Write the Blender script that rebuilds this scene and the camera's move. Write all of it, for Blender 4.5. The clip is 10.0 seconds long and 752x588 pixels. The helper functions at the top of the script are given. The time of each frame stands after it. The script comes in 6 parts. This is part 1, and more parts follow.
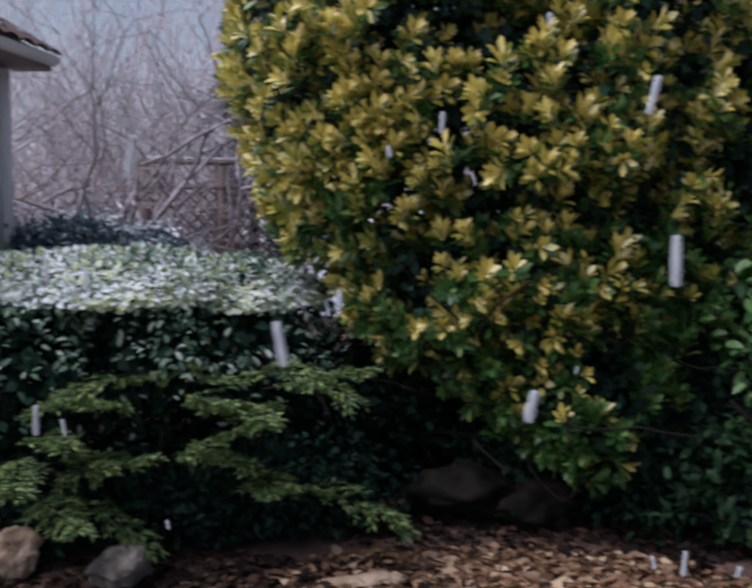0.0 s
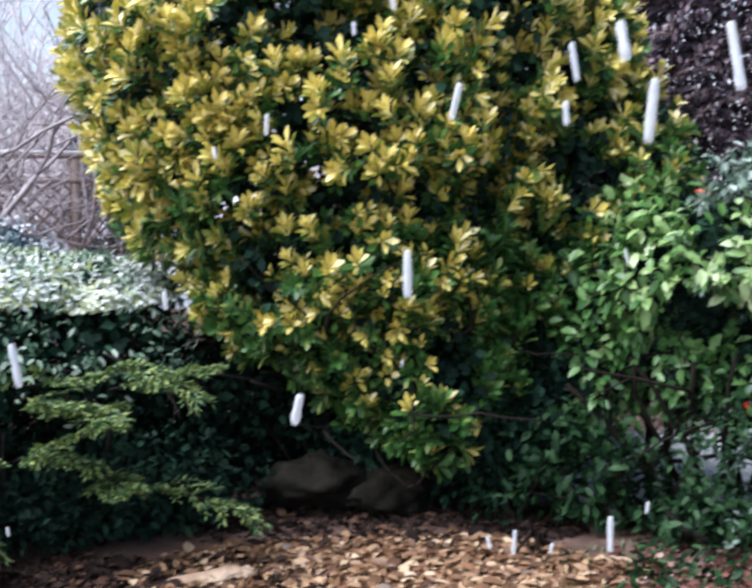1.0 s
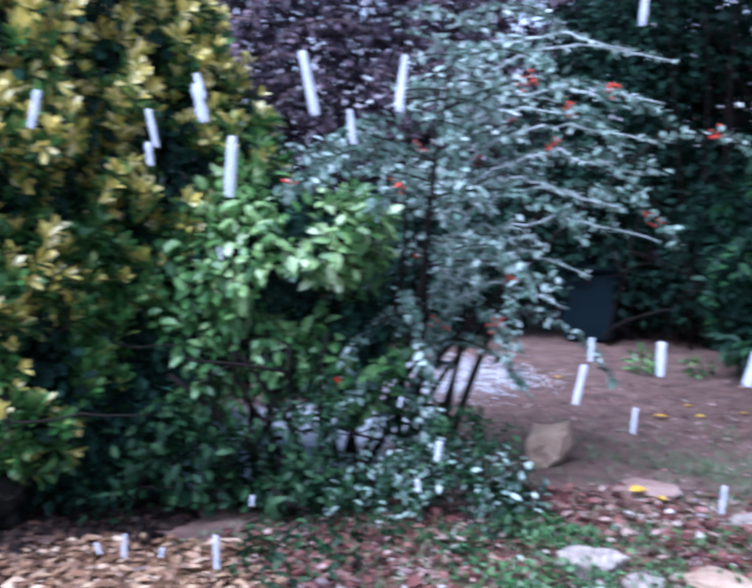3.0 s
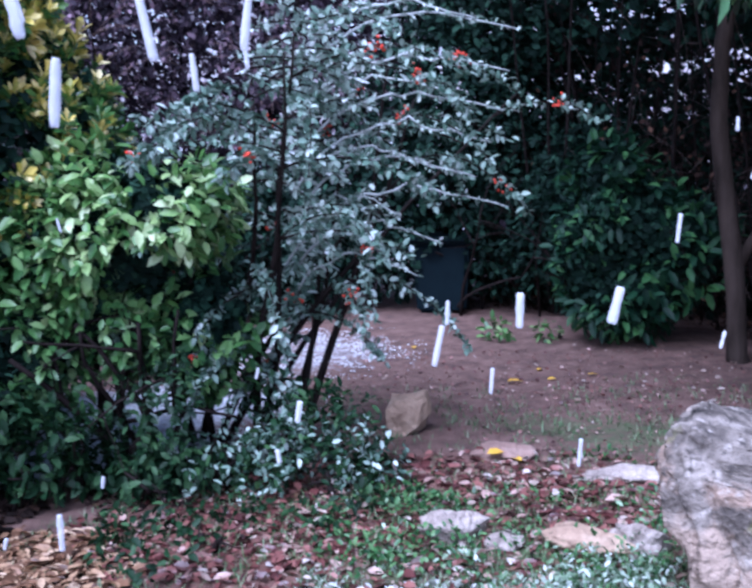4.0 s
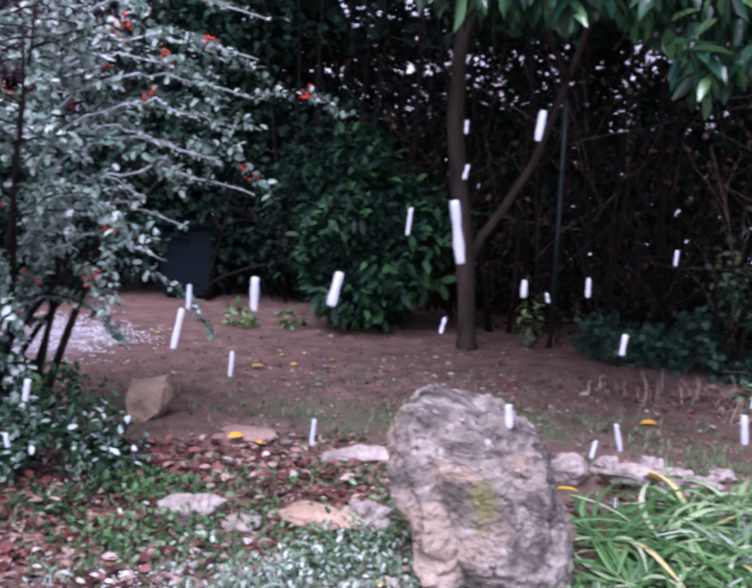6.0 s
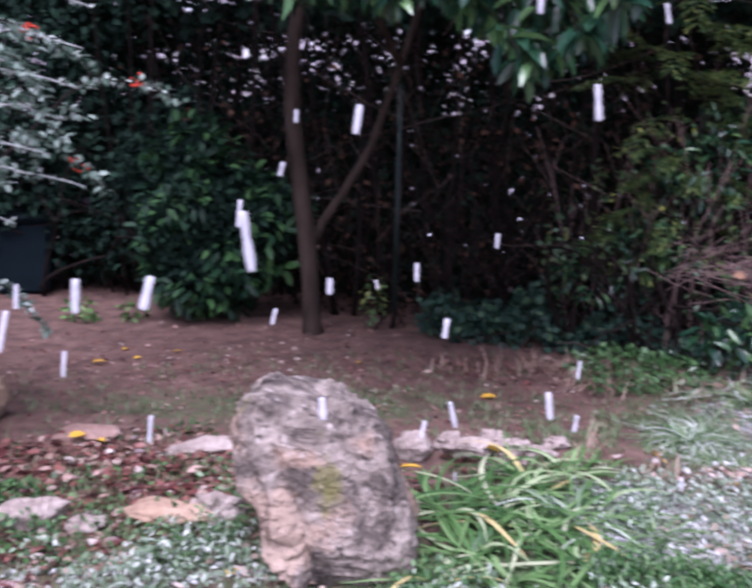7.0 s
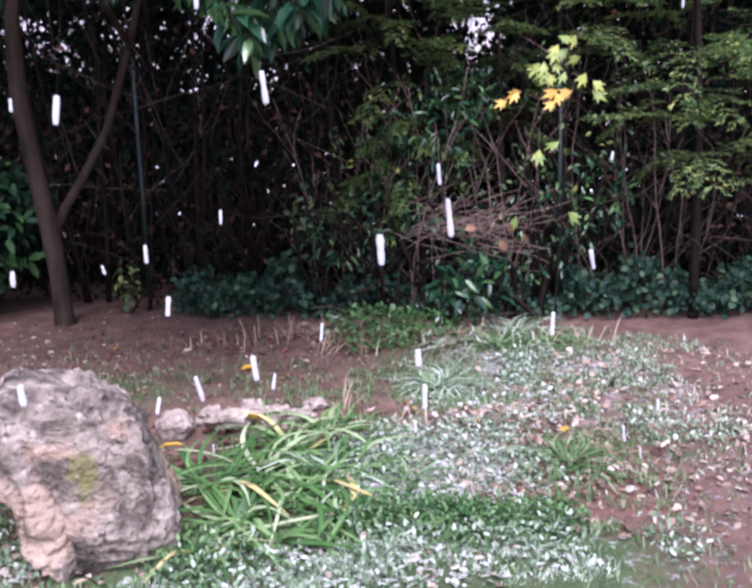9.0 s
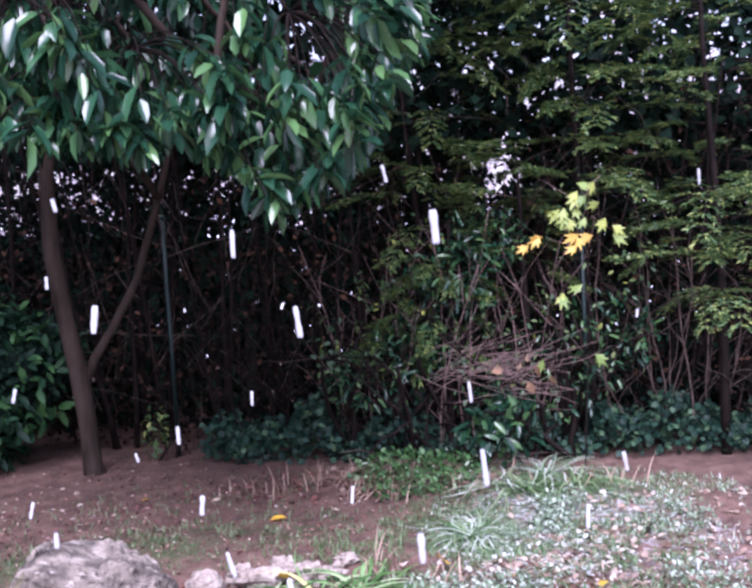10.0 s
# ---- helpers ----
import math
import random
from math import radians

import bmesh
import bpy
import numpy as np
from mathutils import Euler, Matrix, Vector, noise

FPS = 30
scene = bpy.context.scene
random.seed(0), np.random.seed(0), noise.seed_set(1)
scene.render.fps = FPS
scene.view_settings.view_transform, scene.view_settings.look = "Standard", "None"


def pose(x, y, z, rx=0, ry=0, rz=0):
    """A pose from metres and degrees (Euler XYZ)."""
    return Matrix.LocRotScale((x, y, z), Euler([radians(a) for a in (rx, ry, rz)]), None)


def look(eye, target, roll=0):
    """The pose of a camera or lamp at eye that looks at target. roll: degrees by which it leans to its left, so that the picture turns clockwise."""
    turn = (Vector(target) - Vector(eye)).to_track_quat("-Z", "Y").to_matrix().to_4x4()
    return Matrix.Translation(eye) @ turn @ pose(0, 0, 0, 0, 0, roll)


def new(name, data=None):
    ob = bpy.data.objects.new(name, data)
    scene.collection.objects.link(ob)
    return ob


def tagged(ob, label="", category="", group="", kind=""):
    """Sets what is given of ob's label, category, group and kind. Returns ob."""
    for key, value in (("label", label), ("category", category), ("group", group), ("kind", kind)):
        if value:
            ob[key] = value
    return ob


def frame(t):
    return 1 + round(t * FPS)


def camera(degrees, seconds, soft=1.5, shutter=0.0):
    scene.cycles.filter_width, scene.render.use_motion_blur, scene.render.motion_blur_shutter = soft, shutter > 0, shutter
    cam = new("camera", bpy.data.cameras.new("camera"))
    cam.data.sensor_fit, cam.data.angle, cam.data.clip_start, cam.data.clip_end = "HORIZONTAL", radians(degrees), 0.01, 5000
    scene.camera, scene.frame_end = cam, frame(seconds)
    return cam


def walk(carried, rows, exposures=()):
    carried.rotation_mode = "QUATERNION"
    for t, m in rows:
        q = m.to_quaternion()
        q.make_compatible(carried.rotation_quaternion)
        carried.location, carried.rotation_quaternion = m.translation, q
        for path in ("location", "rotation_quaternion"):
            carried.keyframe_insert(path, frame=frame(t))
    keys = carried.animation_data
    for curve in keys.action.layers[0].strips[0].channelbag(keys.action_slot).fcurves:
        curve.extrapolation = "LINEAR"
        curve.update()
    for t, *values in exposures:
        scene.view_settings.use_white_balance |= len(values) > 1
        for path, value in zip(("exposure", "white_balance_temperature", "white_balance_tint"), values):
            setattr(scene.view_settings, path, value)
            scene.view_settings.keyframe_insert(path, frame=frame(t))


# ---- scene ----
# ---- camera: a phone held at eye height, panned to the right ----
cam = camera(41.84, 10.0, soft=2.9, shutter=0.6)
EYE = Vector((0.0, 0.0, 1.6))
# seconds, turn to the left of +y, pitch up, roll, in degrees; the sway of the arm from EYE, in metres
TURNS = [
    (0, 37.21, -5.48, 0.14, -0.147, 0.067, -0.089), (0.5, 32.95, -6.22, -0.22, -0.072, 0.093, -0.077),
    (1, 29.78, -6.11, -0.46, -0.021, 0.086, -0.061), (1.5, 26.20, -4.61, 0.84, 0.015, 0.051, -0.006),
    (2, 21.77, -5.15, -0.18, 0.032, 0.057, -0.005), (2.5, 16.39, -6.85, -1.03, 0.078, 0.093, -0.000),
    (3, 6.64, -7.84, -0.77, -0.010, 0.083, 0.012), (4.5, -4.51, -9.56, -1.18, -0.022, 0.168, -0.051),
    (5, -9.16, -9.56, 0.32, -0.034, 0.105, -0.031), (5.5, -13.21, -9.61, 1.74, -0.015, 0.099, -0.039),
    (7, -25.50, -10.54, 1.48, 0.030, 0.034, -0.004), (7.5, -31.97, -11.08, 0.56, 0.064, 0.038, -0.033),
    (8, -37.10, -11.98, -0.44, 0.055, -0.069, 0.002), (8.5, -39.06, -12.77, -1.24, 0.061, -0.105, 0.014),
    (9, -39.05, -12.17, -1.48, 0.065, -0.118, 0.018), (9.5, -38.66, -6.74, -2.26, 0.055, -0.112, 0.098),
    (10, -37.87, -5.23, -3.12, 0.060, -0.115, 0.183)]


def held(yaw, pitch, roll, dx, dy, dz):
    a, b = radians(yaw), radians(pitch)
    eye = EYE + Vector((dx, dy, dz))
    return look(eye, eye + Vector((-math.sin(a) * math.cos(b), math.cos(a) * math.cos(b), math.sin(b))), roll)


# seconds, stops, kelvin, tint
EXPOSURES = [(0.0, 0.12, 5850, 17), (0.5, 0.65, 6050, 14), (1.0, 1.35, 5850, 10), (1.5, 1.8, 5550, 10), (2.0, 1.7, 5200, 12), (2.5, 1.52, 5050, 14), (3.0, 1.45, 4800, 19), (4.5, 1.15, 4900, 28),
             (5.5, 1.1, 5300, 33), (7.0, 1.15, 5700, 38), (8.5, 1.3, 5900, 31), (10.0, 1.5, 5600, 36)]
walk(cam, [(t, held(*turn)) for t, *turn in TURNS], EXPOSURES)

# ---- sky and light: an overcast winter day with wet snow ----
world = bpy.data.worlds.new("overcast_sky")
scene.world = world
world.use_nodes = True
wn = world.node_tree.nodes
wl = world.node_tree.links
sky = wn.new("ShaderNodeTexSky")
sky.sky_type = "NISHITA"
sky.sun_disc = False
sky.sun_elevation = radians(38)
sky.sun_rotation = radians(-150)
sky.dust_density = 1.0
sky.air_density = 1.0
pale = wn.new("ShaderNodeHueSaturation")
pale.inputs["Saturation"].default_value = 0.55
wl.new(sky.outputs["Color"], pale.inputs["Color"])
wl.new(pale.outputs["Color"], wn["Background"].inputs["Color"])
wn["Background"].inputs["Strength"].default_value = 0.085
sun_data = bpy.data.lights.new("sun", "SUN")
sun_data.energy = 3.1
sun_data.angle = radians(45)
sun_data.color = (1.0, 0.97, 0.95)
sun = new("sun", sun_data)
sun.matrix_world = look((-3.0, -1.2, 9), (0, 2.5, 0))

rng = np.random.default_rng(7)


def polar(az, r, z=0.0):
    """A place by its bearing, clockwise from +y in degrees, and its distance from the eye's foot."""
    return np.array([r * math.sin(radians(az)), r * math.cos(radians(az)), z])


# ---- materials ----
def nodes_of(name):
    m = bpy.data.materials.new(name)
    m.use_nodes = True
    return m, m.node_tree.nodes, m.node_tree.links


def ramp_node(n, stops):
    r = n.new("ShaderNodeValToRGB")
    while len(r.color_ramp.elements) < len(stops):
        r.color_ramp.elements.new(0.5)
    for e, (p, c) in zip(r.color_ramp.elements, stops):
        e.position, e.color = p, (*c, 1)
    return r


def leaf_material(name, stops, rough=0.45, through_light=0.2, snow=0.0, snow_scale=14.0, spec=0.5, mottle=0.35):
    """Leaves: each one of its own tone, mottled, slightly see-through; snow lies on the faces turned up."""
    m, n, l = nodes_of(name)
    bsdf = n["Principled BSDF"]
    geo = n.new("ShaderNodeNewGeometry")
    ramp = ramp_node(n, stops)
    l.new(geo.outputs["Random Per Island"], ramp.inputs["Fac"])
    co = n.new("ShaderNodeTexCoord")
    fine = n.new("ShaderNodeTexNoise")
    fine.inputs["Scale"].default_value = 60.0
    fine.inputs["Detail"].default_value = 4.0
    l.new(co.outputs["Object"], fine.inputs["Vector"])
    mul = n.new("ShaderNodeMix")
    mul.data_type, mul.blend_type = "RGBA", "OVERLAY"
    mul.inputs["Factor"].default_value = mottle
    l.new(ramp.outputs["Color"], mul.inputs["A"])
    l.new(fine.outputs["Fac"], mul.inputs["B"])
    colour = mul.outputs["Result"]
    if snow > 0:
        sep = n.new("ShaderNodeSeparateXYZ")
        l.new(geo.outputs["Normal"], sep.inputs["Vector"])
        big = n.new("ShaderNodeTexNoise")
        big.inputs["Scale"].default_value = snow_scale
        big.inputs["Detail"].default_value = 3.0
        l.new(co.outputs["Object"], big.inputs["Vector"])
        add = n.new("ShaderNodeMath")
        add.operation = "MULTIPLY_ADD"
        l.new(sep.outputs["Z"], add.inputs[0])
        add.inputs[1].default_value = 0.55
        l.new(big.outputs["Fac"], add.inputs[2])
        cover = n.new("ShaderNodeMapRange")
        cover.inputs["From Min"].default_value = 1.12 - snow * 0.5
        cover.inputs["From Max"].default_value = 1.2 - snow * 0.4
        l.new(add.outputs["Value"], cover.inputs["Value"])
        white = n.new("ShaderNodeMix")
        white.data_type = "RGBA"
        l.new(cover.outputs["Result"], white.inputs["Factor"])
        l.new(colour, white.inputs["A"])
        white.inputs["B"].default_value = (0.8, 0.83, 0.87, 1)
        colour = white.outputs["Result"]
    l.new(colour, bsdf.inputs["Base Color"])
    bsdf.inputs["Roughness"].default_value = rough
    bsdf.inputs["Specular IOR Level"].default_value = spec
    if through_light:
        tr = n.new("ShaderNodeBsdfTranslucent")
        l.new(colour, tr.inputs["Color"])
        mix = n.new("ShaderNodeMixShader")
        mix.inputs["Fac"].default_value = through_light
        l.new(bsdf.outputs["BSDF"], mix.inputs[1])
        l.new(tr.outputs["BSDF"], mix.inputs[2])
        l.new(mix.outputs["Shader"], n["Material Output"].inputs["Surface"])
    return m


def plain_material(name, stops, scale=8.0, rough=0.8, bump=0.3, bump_scale=40.0, stretch=(1, 1, 1), metal=0.0, dist=0.01):
    """A noisy surface: tones from a ramp over two sizes of noise, with fine relief."""
    m, n, l = nodes_of(name)
    bsdf = n["Principled BSDF"]
    co = n.new("ShaderNodeTexCoord")
    mp = n.new("ShaderNodeMapping")
    mp.inputs["Scale"].default_value = stretch
    l.new(co.outputs["Object"], mp.inputs["Vector"])
    a = n.new("ShaderNodeTexNoise")
    a.inputs["Scale"].default_value = scale
    a.inputs["Detail"].default_value = 8.0
    a.inputs["Roughness"].default_value = 0.65
    l.new(mp.outputs["Vector"], a.inputs["Vector"])
    ramp = ramp_node(n, stops)
    l.new(a.outputs["Fac"], ramp.inputs["Fac"])
    l.new(ramp.outputs["Color"], bsdf.inputs["Base Color"])
    b = n.new("ShaderNodeTexNoise")
    b.inputs["Scale"].default_value = bump_scale
    b.inputs["Detail"].default_value = 6.0
    l.new(mp.outputs["Vector"], b.inputs["Vector"])
    bp = n.new("ShaderNodeBump")
    bp.inputs["Strength"].default_value = bump
    bp.inputs["Distance"].default_value = dist
    l.new(b.outputs["Fac"], bp.inputs["Height"])
    l.new(bp.outputs["Normal"], bsdf.inputs["Normal"])
    bsdf.inputs["Roughness"].default_value = rough
    bsdf.inputs["Metallic"].default_value = metal
    return m


M = {}
M["gold"] = leaf_material("golden_leaf", [(0.0, (0.2, 0.25, 0.04)), (0.3, (0.5, 0.44, 0.07)), (0.65, (0.76, 0.62, 0.15)), (1.0, (0.88, 0.78, 0.42))], 0.34, spec=0.6)
M["euo_green"] = leaf_material("glossy_green_leaf", [(0.0, (0.02, 0.065, 0.016)), (0.5, (0.055, 0.15, 0.033)), (0.85, (0.12, 0.24, 0.055)), (1.0, (0.28, 0.33, 0.08))], 0.35)
M["bright_green"] = leaf_material("fresh_green_leaf", [(0.0, (0.035, 0.11, 0.025)), (0.45, (0.12, 0.25, 0.06)), (0.85, (0.3, 0.43, 0.16)), (1.0, (0.5, 0.6, 0.34))], 0.42)
M["mid_green"] = leaf_material("mid_green_leaf", [(0.0, (0.03, 0.09, 0.025)), (0.5, (0.08, 0.19, 0.05)), (0.9, (0.17, 0.31, 0.1)), (1.0, (0.34, 0.45, 0.2))], 0.4)
M["grey_green"] = leaf_material("frosted_grey_leaf", [(0.0, (0.03, 0.07, 0.045)), (0.4, (0.12, 0.2, 0.145)), (0.8, (0.3, 0.4, 0.33)), (1.0, (0.52, 0.6, 0.55))], 0.5)
# Near-black: shade deep in hedges and bushes is put into this colour.
M["shade_green"] = leaf_material("shade_evergreen_leaf", [(0.0, (0.004, 0.011, 0.008)), (0.7, (0.01, 0.027, 0.018)), (1.0, (0.03, 0.075, 0.045))], 0.75, 0.05, spec=0.1)
M["laurel"] = leaf_material("laurel_leaf", [(0.0, (0.01, 0.038, 0.024)), (0.6, (0.023, 0.085, 0.042)), (1.0, (0.1, 0.21, 0.07))], 0.2, 0.2, spec=0.7)
M["ivy"] = leaf_material("ivy_leaf", [(0.0, (0.008, 0.026, 0.02)), (0.7, (0.02, 0.06, 0.038)), (1.0, (0.08, 0.15, 0.075))], 0.5, 0.1, spec=0.25)
M["snowy_hedge"] = leaf_material("snow_topped_hedge_leaf", [(0.0, (0.025, 0.06, 0.035)), (0.5, (0.1, 0.175, 0.115)), (0.85, (0.27, 0.36, 0.27)), (1.0, (0.48, 0.56, 0.48))], 0.6, 0.2, spec=0.25)
M["snowy_top"] = leaf_material("snow_dusted_hedge_top_leaf", [(0.0, (0.42, 0.48, 0.18)), (0.4, (0.6, 0.66, 0.34)), (0.75, (0.7, 0.75, 0.55)), (1.0, (0.8, 0.83, 0.78))], 0.5, 0.3, snow=0.74, snow_scale=2.6, mottle=0.1)
M["juniper"] = leaf_material("conifer_scale_leaf", [(0.0, (0.04, 0.09, 0.035)), (0.6, (0.12, 0.2, 0.065)), (1.0, (0.36, 0.42, 0.13))], 0.6, 0.1)
M["blue_shrub"] = leaf_material("blue_grey_leaf", [(0.0, (0.2, 0.25, 0.29)), (1.0, (0.5, 0.56, 0.6))], 0.6, 0.1, snow=0.6)
M["blue_conifer"] = leaf_material("blue_conifer_needles", [(0.0, (0.03, 0.07, 0.09)), (1.0, (0.10, 0.17, 0.2))], 0.6, 0.1)
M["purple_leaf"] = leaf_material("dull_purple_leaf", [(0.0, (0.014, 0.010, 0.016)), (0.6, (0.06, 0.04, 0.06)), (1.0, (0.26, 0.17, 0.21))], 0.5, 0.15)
# Darker twin of the purple leaf: shade inside the hedge as colour.
M["purple_shade"] = leaf_material("shade_toned_purple_leaf", [(0.0, (0.012, 0.009, 0.013)), (0.7, (0.035, 0.025, 0.036)), (1.0, (0.08, 0.055, 0.07))], 0.7, 0.1, spec=0.15)
# Dead leaves darkened far below brown, with hedge shade in the colour.
M["dead_leaf"] = leaf_material("shade_brown_dead_leaf", [(0.0, (0.01, 0.007, 0.006)), (0.8, (0.035, 0.022, 0.018)), (1.0, (0.16, 0.085, 0.055))], 0.8, 0.1, spec=0.1)
M["litter_tan"] = leaf_material("tan_fallen_leaf", [(0.0, (0.07, 0.035, 0.02)), (0.5, (0.22, 0.115, 0.06)), (0.85, (0.4, 0.26, 0.15)), (1.0, (0.58, 0.44, 0.3))], 0.5, 0.1)
M["litter_red"] = leaf_material("russet_fallen_leaf", [(0.0, (0.035, 0.013, 0.013)), (0.45, (0.115, 0.038, 0.034)), (0.8, (0.25, 0.105, 0.085)), (1.0, (0.52, 0.38, 0.32))], 0.35, 0.1)
M["litter_pale"] = leaf_material("pale_bleached_fallen_leaf", [(0.0, (0.11, 0.065, 0.045)), (0.4, (0.24, 0.16, 0.12)), (0.8, (0.42, 0.33, 0.27)), (1.0, (0.6, 0.54, 0.49))], 0.5, 0.1)
M["frost_litter"] = leaf_material("snow_whitened_leaf", [(0.0, (0.2, 0.22, 0.17)), (0.4, (0.4, 0.42, 0.38)), (0.8, (0.58, 0.6, 0.58)), (1.0, (0.72, 0.73, 0.74))], 0.7, 0.2, spec=0.3)
M["yellow_leaf"] = leaf_material("yellow_fallen_leaf", [(0.0, (0.62, 0.33, 0.04)), (1.0, (0.78, 0.5, 0.06))], 0.45, 0.2)
M["thuja"] = leaf_material("yellow_green_spray", [(0.0, (0.04, 0.1, 0.04)), (0.6, (0.1, 0.19, 0.06)), (1.0, (0.32, 0.36, 0.1))], 0.5, 0.15)
M["strap"] = leaf_material("strap_leaf", [(0.0, (0.03, 0.09, 0.03)), (0.45, (0.09, 0.2, 0.06)), (0.75, (0.22, 0.36, 0.15)), (0.95, (0.5, 0.56, 0.36)), (1.0, (0.62, 0.5, 0.2))], 0.4, 0.25, spec=0.35)
M["grass"] = leaf_material("grass_blade", [(0.0, (0.04, 0.10, 0.03)), (0.6, (0.09, 0.18, 0.06)), (1.0, (0.28, 0.36, 0.2))], 0.5, 0.15)
M["dry_grass"] = leaf_material("dry_grass_blade", [(0.0, (0.2, 0.12, 0.085)), (1.0, (0.48, 0.35, 0.27))], 0.6, 0.15)
M["mat_green"] = leaf_material("ground_cover_leaf", [(0.0, (0.018, 0.065, 0.02)), (0.6, (0.05, 0.14, 0.038)), (0.92, (0.13, 0.24, 0.09)), (1.0, (0.36, 0.45, 0.33))], 0.45, 0.15)
M["snow_mat"] = leaf_material("snow_dusted_ground_leaf", [(0.0, (0.09, 0.16, 0.085)), (0.45, (0.22, 0.3, 0.2)), (0.8, (0.38, 0.46, 0.37)), (1.0, (0.58, 0.63, 0.58))], 0.6, 0.2, spec=0.3)
M["bark"] = plain_material("grey_brown_bark", [(0.3, (0.018, 0.013, 0.01)), (0.7, (0.07, 0.052, 0.042))], 9, 0.85, 0.7, 30, (1, 1, 0.25))
# Far twigs: bark paled so that distance haze is in the colour.
M["twig_far_haze"] = plain_material("hazed_twig_bark", [(0.3, (0.46, 0.4, 0.42)), (0.7, (0.7, 0.64, 0.67))], 12, 0.8, 0.3)
M["twig_haze"] = plain_material("mauve_hazed_twig_bark", [(0.3, (0.26, 0.215, 0.225)), (0.7, (0.48, 0.42, 0.44))], 12, 0.8, 0.3)
# Bark kept near black, taking the shade among stems into its colour.
M["twig_dark"] = plain_material("shade_dark_twig_bark", [(0.3, (0.006, 0.0045, 0.004)), (0.7, (0.024, 0.017, 0.015))], 12, 0.8, 0.3)
M["twig_brown"] = plain_material("brown_twig_bark", [(0.3, (0.06, 0.038, 0.033)), (0.7, (0.27, 0.18, 0.155))], 12, 0.8, 0.3)
M["twig_pink"] = plain_material("pinkish_twig_bark", [(0.3, (0.08, 0.052, 0.047)), (0.7, (0.3, 0.21, 0.19))], 12, 0.8, 0.3)
M["twig_mid"] = plain_material("dull_brown_twig_bark", [(0.3, (0.045, 0.032, 0.027)), (0.7, (0.17, 0.12, 0.1))], 12, 0.85, 0.3)
M["privet"] = leaf_material("privet_leaf", [(0.0, (0.02, 0.055, 0.025)), (0.6, (0.05, 0.11, 0.04)), (0.93, (0.11, 0.17, 0.05)), (1.0, (0.36, 0.38, 0.06))], 0.45, 0.15)
M["rock_pale"] = plain_material("pale_limestone", [(0.3, (0.16, 0.13, 0.11)), (0.5, (0.34, 0.285, 0.245)), (0.75, (0.54, 0.475, 0.42))], 11, 0.85, 1.0, 34, dist=0.03)
M["berry"] = plain_material("red_berry", [(0.3, (0.5, 0.03, 0.015)), (0.7, (0.7, 0.08, 0.03))], 30, 0.3, 0.1)
M["snow"] = plain_material("wet_snow", [(0.3, (0.72, 0.76, 0.82)), (0.7, (0.86, 0.88, 0.9))], 20, 0.6, 0.5, 60)
M["flake"] = plain_material("airborne_snow", [(0.3, (0.7, 0.73, 0.8)), (0.7, (0.85, 0.87, 0.9))], 20, 0.7, 0.2)
M["flake"].node_tree.nodes["Principled BSDF"].inputs["Alpha"].default_value = 0.5
M["frost_grass"] = leaf_material("frosted_grass_blade", [(0.0, (0.09, 0.17, 0.08)), (0.4, (0.26, 0.35, 0.23)), (0.75, (0.46, 0.54, 0.44)), (1.0, (0.7, 0.74, 0.7))], 0.6, 0.2)
M["rock"] = plain_material("grey_limestone", [(0.3, (0.035, 0.028, 0.022)), (0.43, (0.1, 0.083, 0.069)), (0.54, (0.22, 0.187, 0.156)), (0.7, (0.38, 0.332, 0.285))], 7, 0.85, 1.0, 28, dist=0.03)
M["rock_tan"] = plain_material("tan_limestone", [(0.25, (0.16, 0.1, 0.065)), (0.5, (0.36, 0.25, 0.17)), (0.8, (0.55, 0.43, 0.32))], 9, 0.85, 0.9, 30, dist=0.02)
M["rock_pink"] = plain_material("reddish_tan_limestone", [(0.25, (0.13, 0.075, 0.06)), (0.5, (0.26, 0.165, 0.13)), (0.8, (0.42, 0.3, 0.25))], 9, 0.85, 0.9, 30, dist=0.02)
# Stone darkened to near black; the shrub's shade is in the colour.
M["rock_dark"] = plain_material("shade_dark_mossy_stone", [(0.3, (0.005, 0.005, 0.004)), (0.7, (0.022, 0.019, 0.014))], 14, 0.9, 0.8, 30)
M["moss"] = plain_material("yellow_green_moss", [(0.3, (0.1, 0.12, 0.02)), (0.7, (0.3, 0.3, 0.06))], 30, 0.95, 1.0, 80)
M["render"] = plain_material("cream_render", [(0.3, (0.72, 0.68, 0.66)), (0.7, (0.82, 0.79, 0.77))], 6, 0.85, 0.4, 90)
M["white_paint"] = plain_material("weathered_white_paint", [(0.3, (0.76, 0.74, 0.73)), (0.7, (0.86, 0.85, 0.85))], 5, 0.55, 0.1)
M["roof_tile"] = plain_material("dark_clay_roof_tile", [(0.3, (0.05, 0.032, 0.028)), (0.7, (0.14, 0.08, 0.065))], 8, 0.75, 0.4)
M["trellis_wood"] = plain_material("weathered_trellis_wood", [(0.3, (0.13, 0.09, 0.08)), (0.7, (0.27, 0.2, 0.18))], 10, 0.8, 0.4, 40, (1, 1, 0.2))
M["green_metal"] = plain_material("green_coated_metal", [(0.3, (0.003, 0.014, 0.012)), (0.7, (0.006, 0.024, 0.021))], 10, 0.45, 0.1)
M["blue_plastic"] = plain_material("dark_blue_plastic", [(0.3, (0.003, 0.009, 0.013)), (0.7, (0.005, 0.014, 0.019))], 6, 0.7, 0.1)
for k in ("twig_dark", "twig_pink", "bark", "rock_dark", "blue_plastic"):
    M[k].node_tree.nodes["Principled BSDF"].inputs["Specular IOR Level"].default_value = 0.12


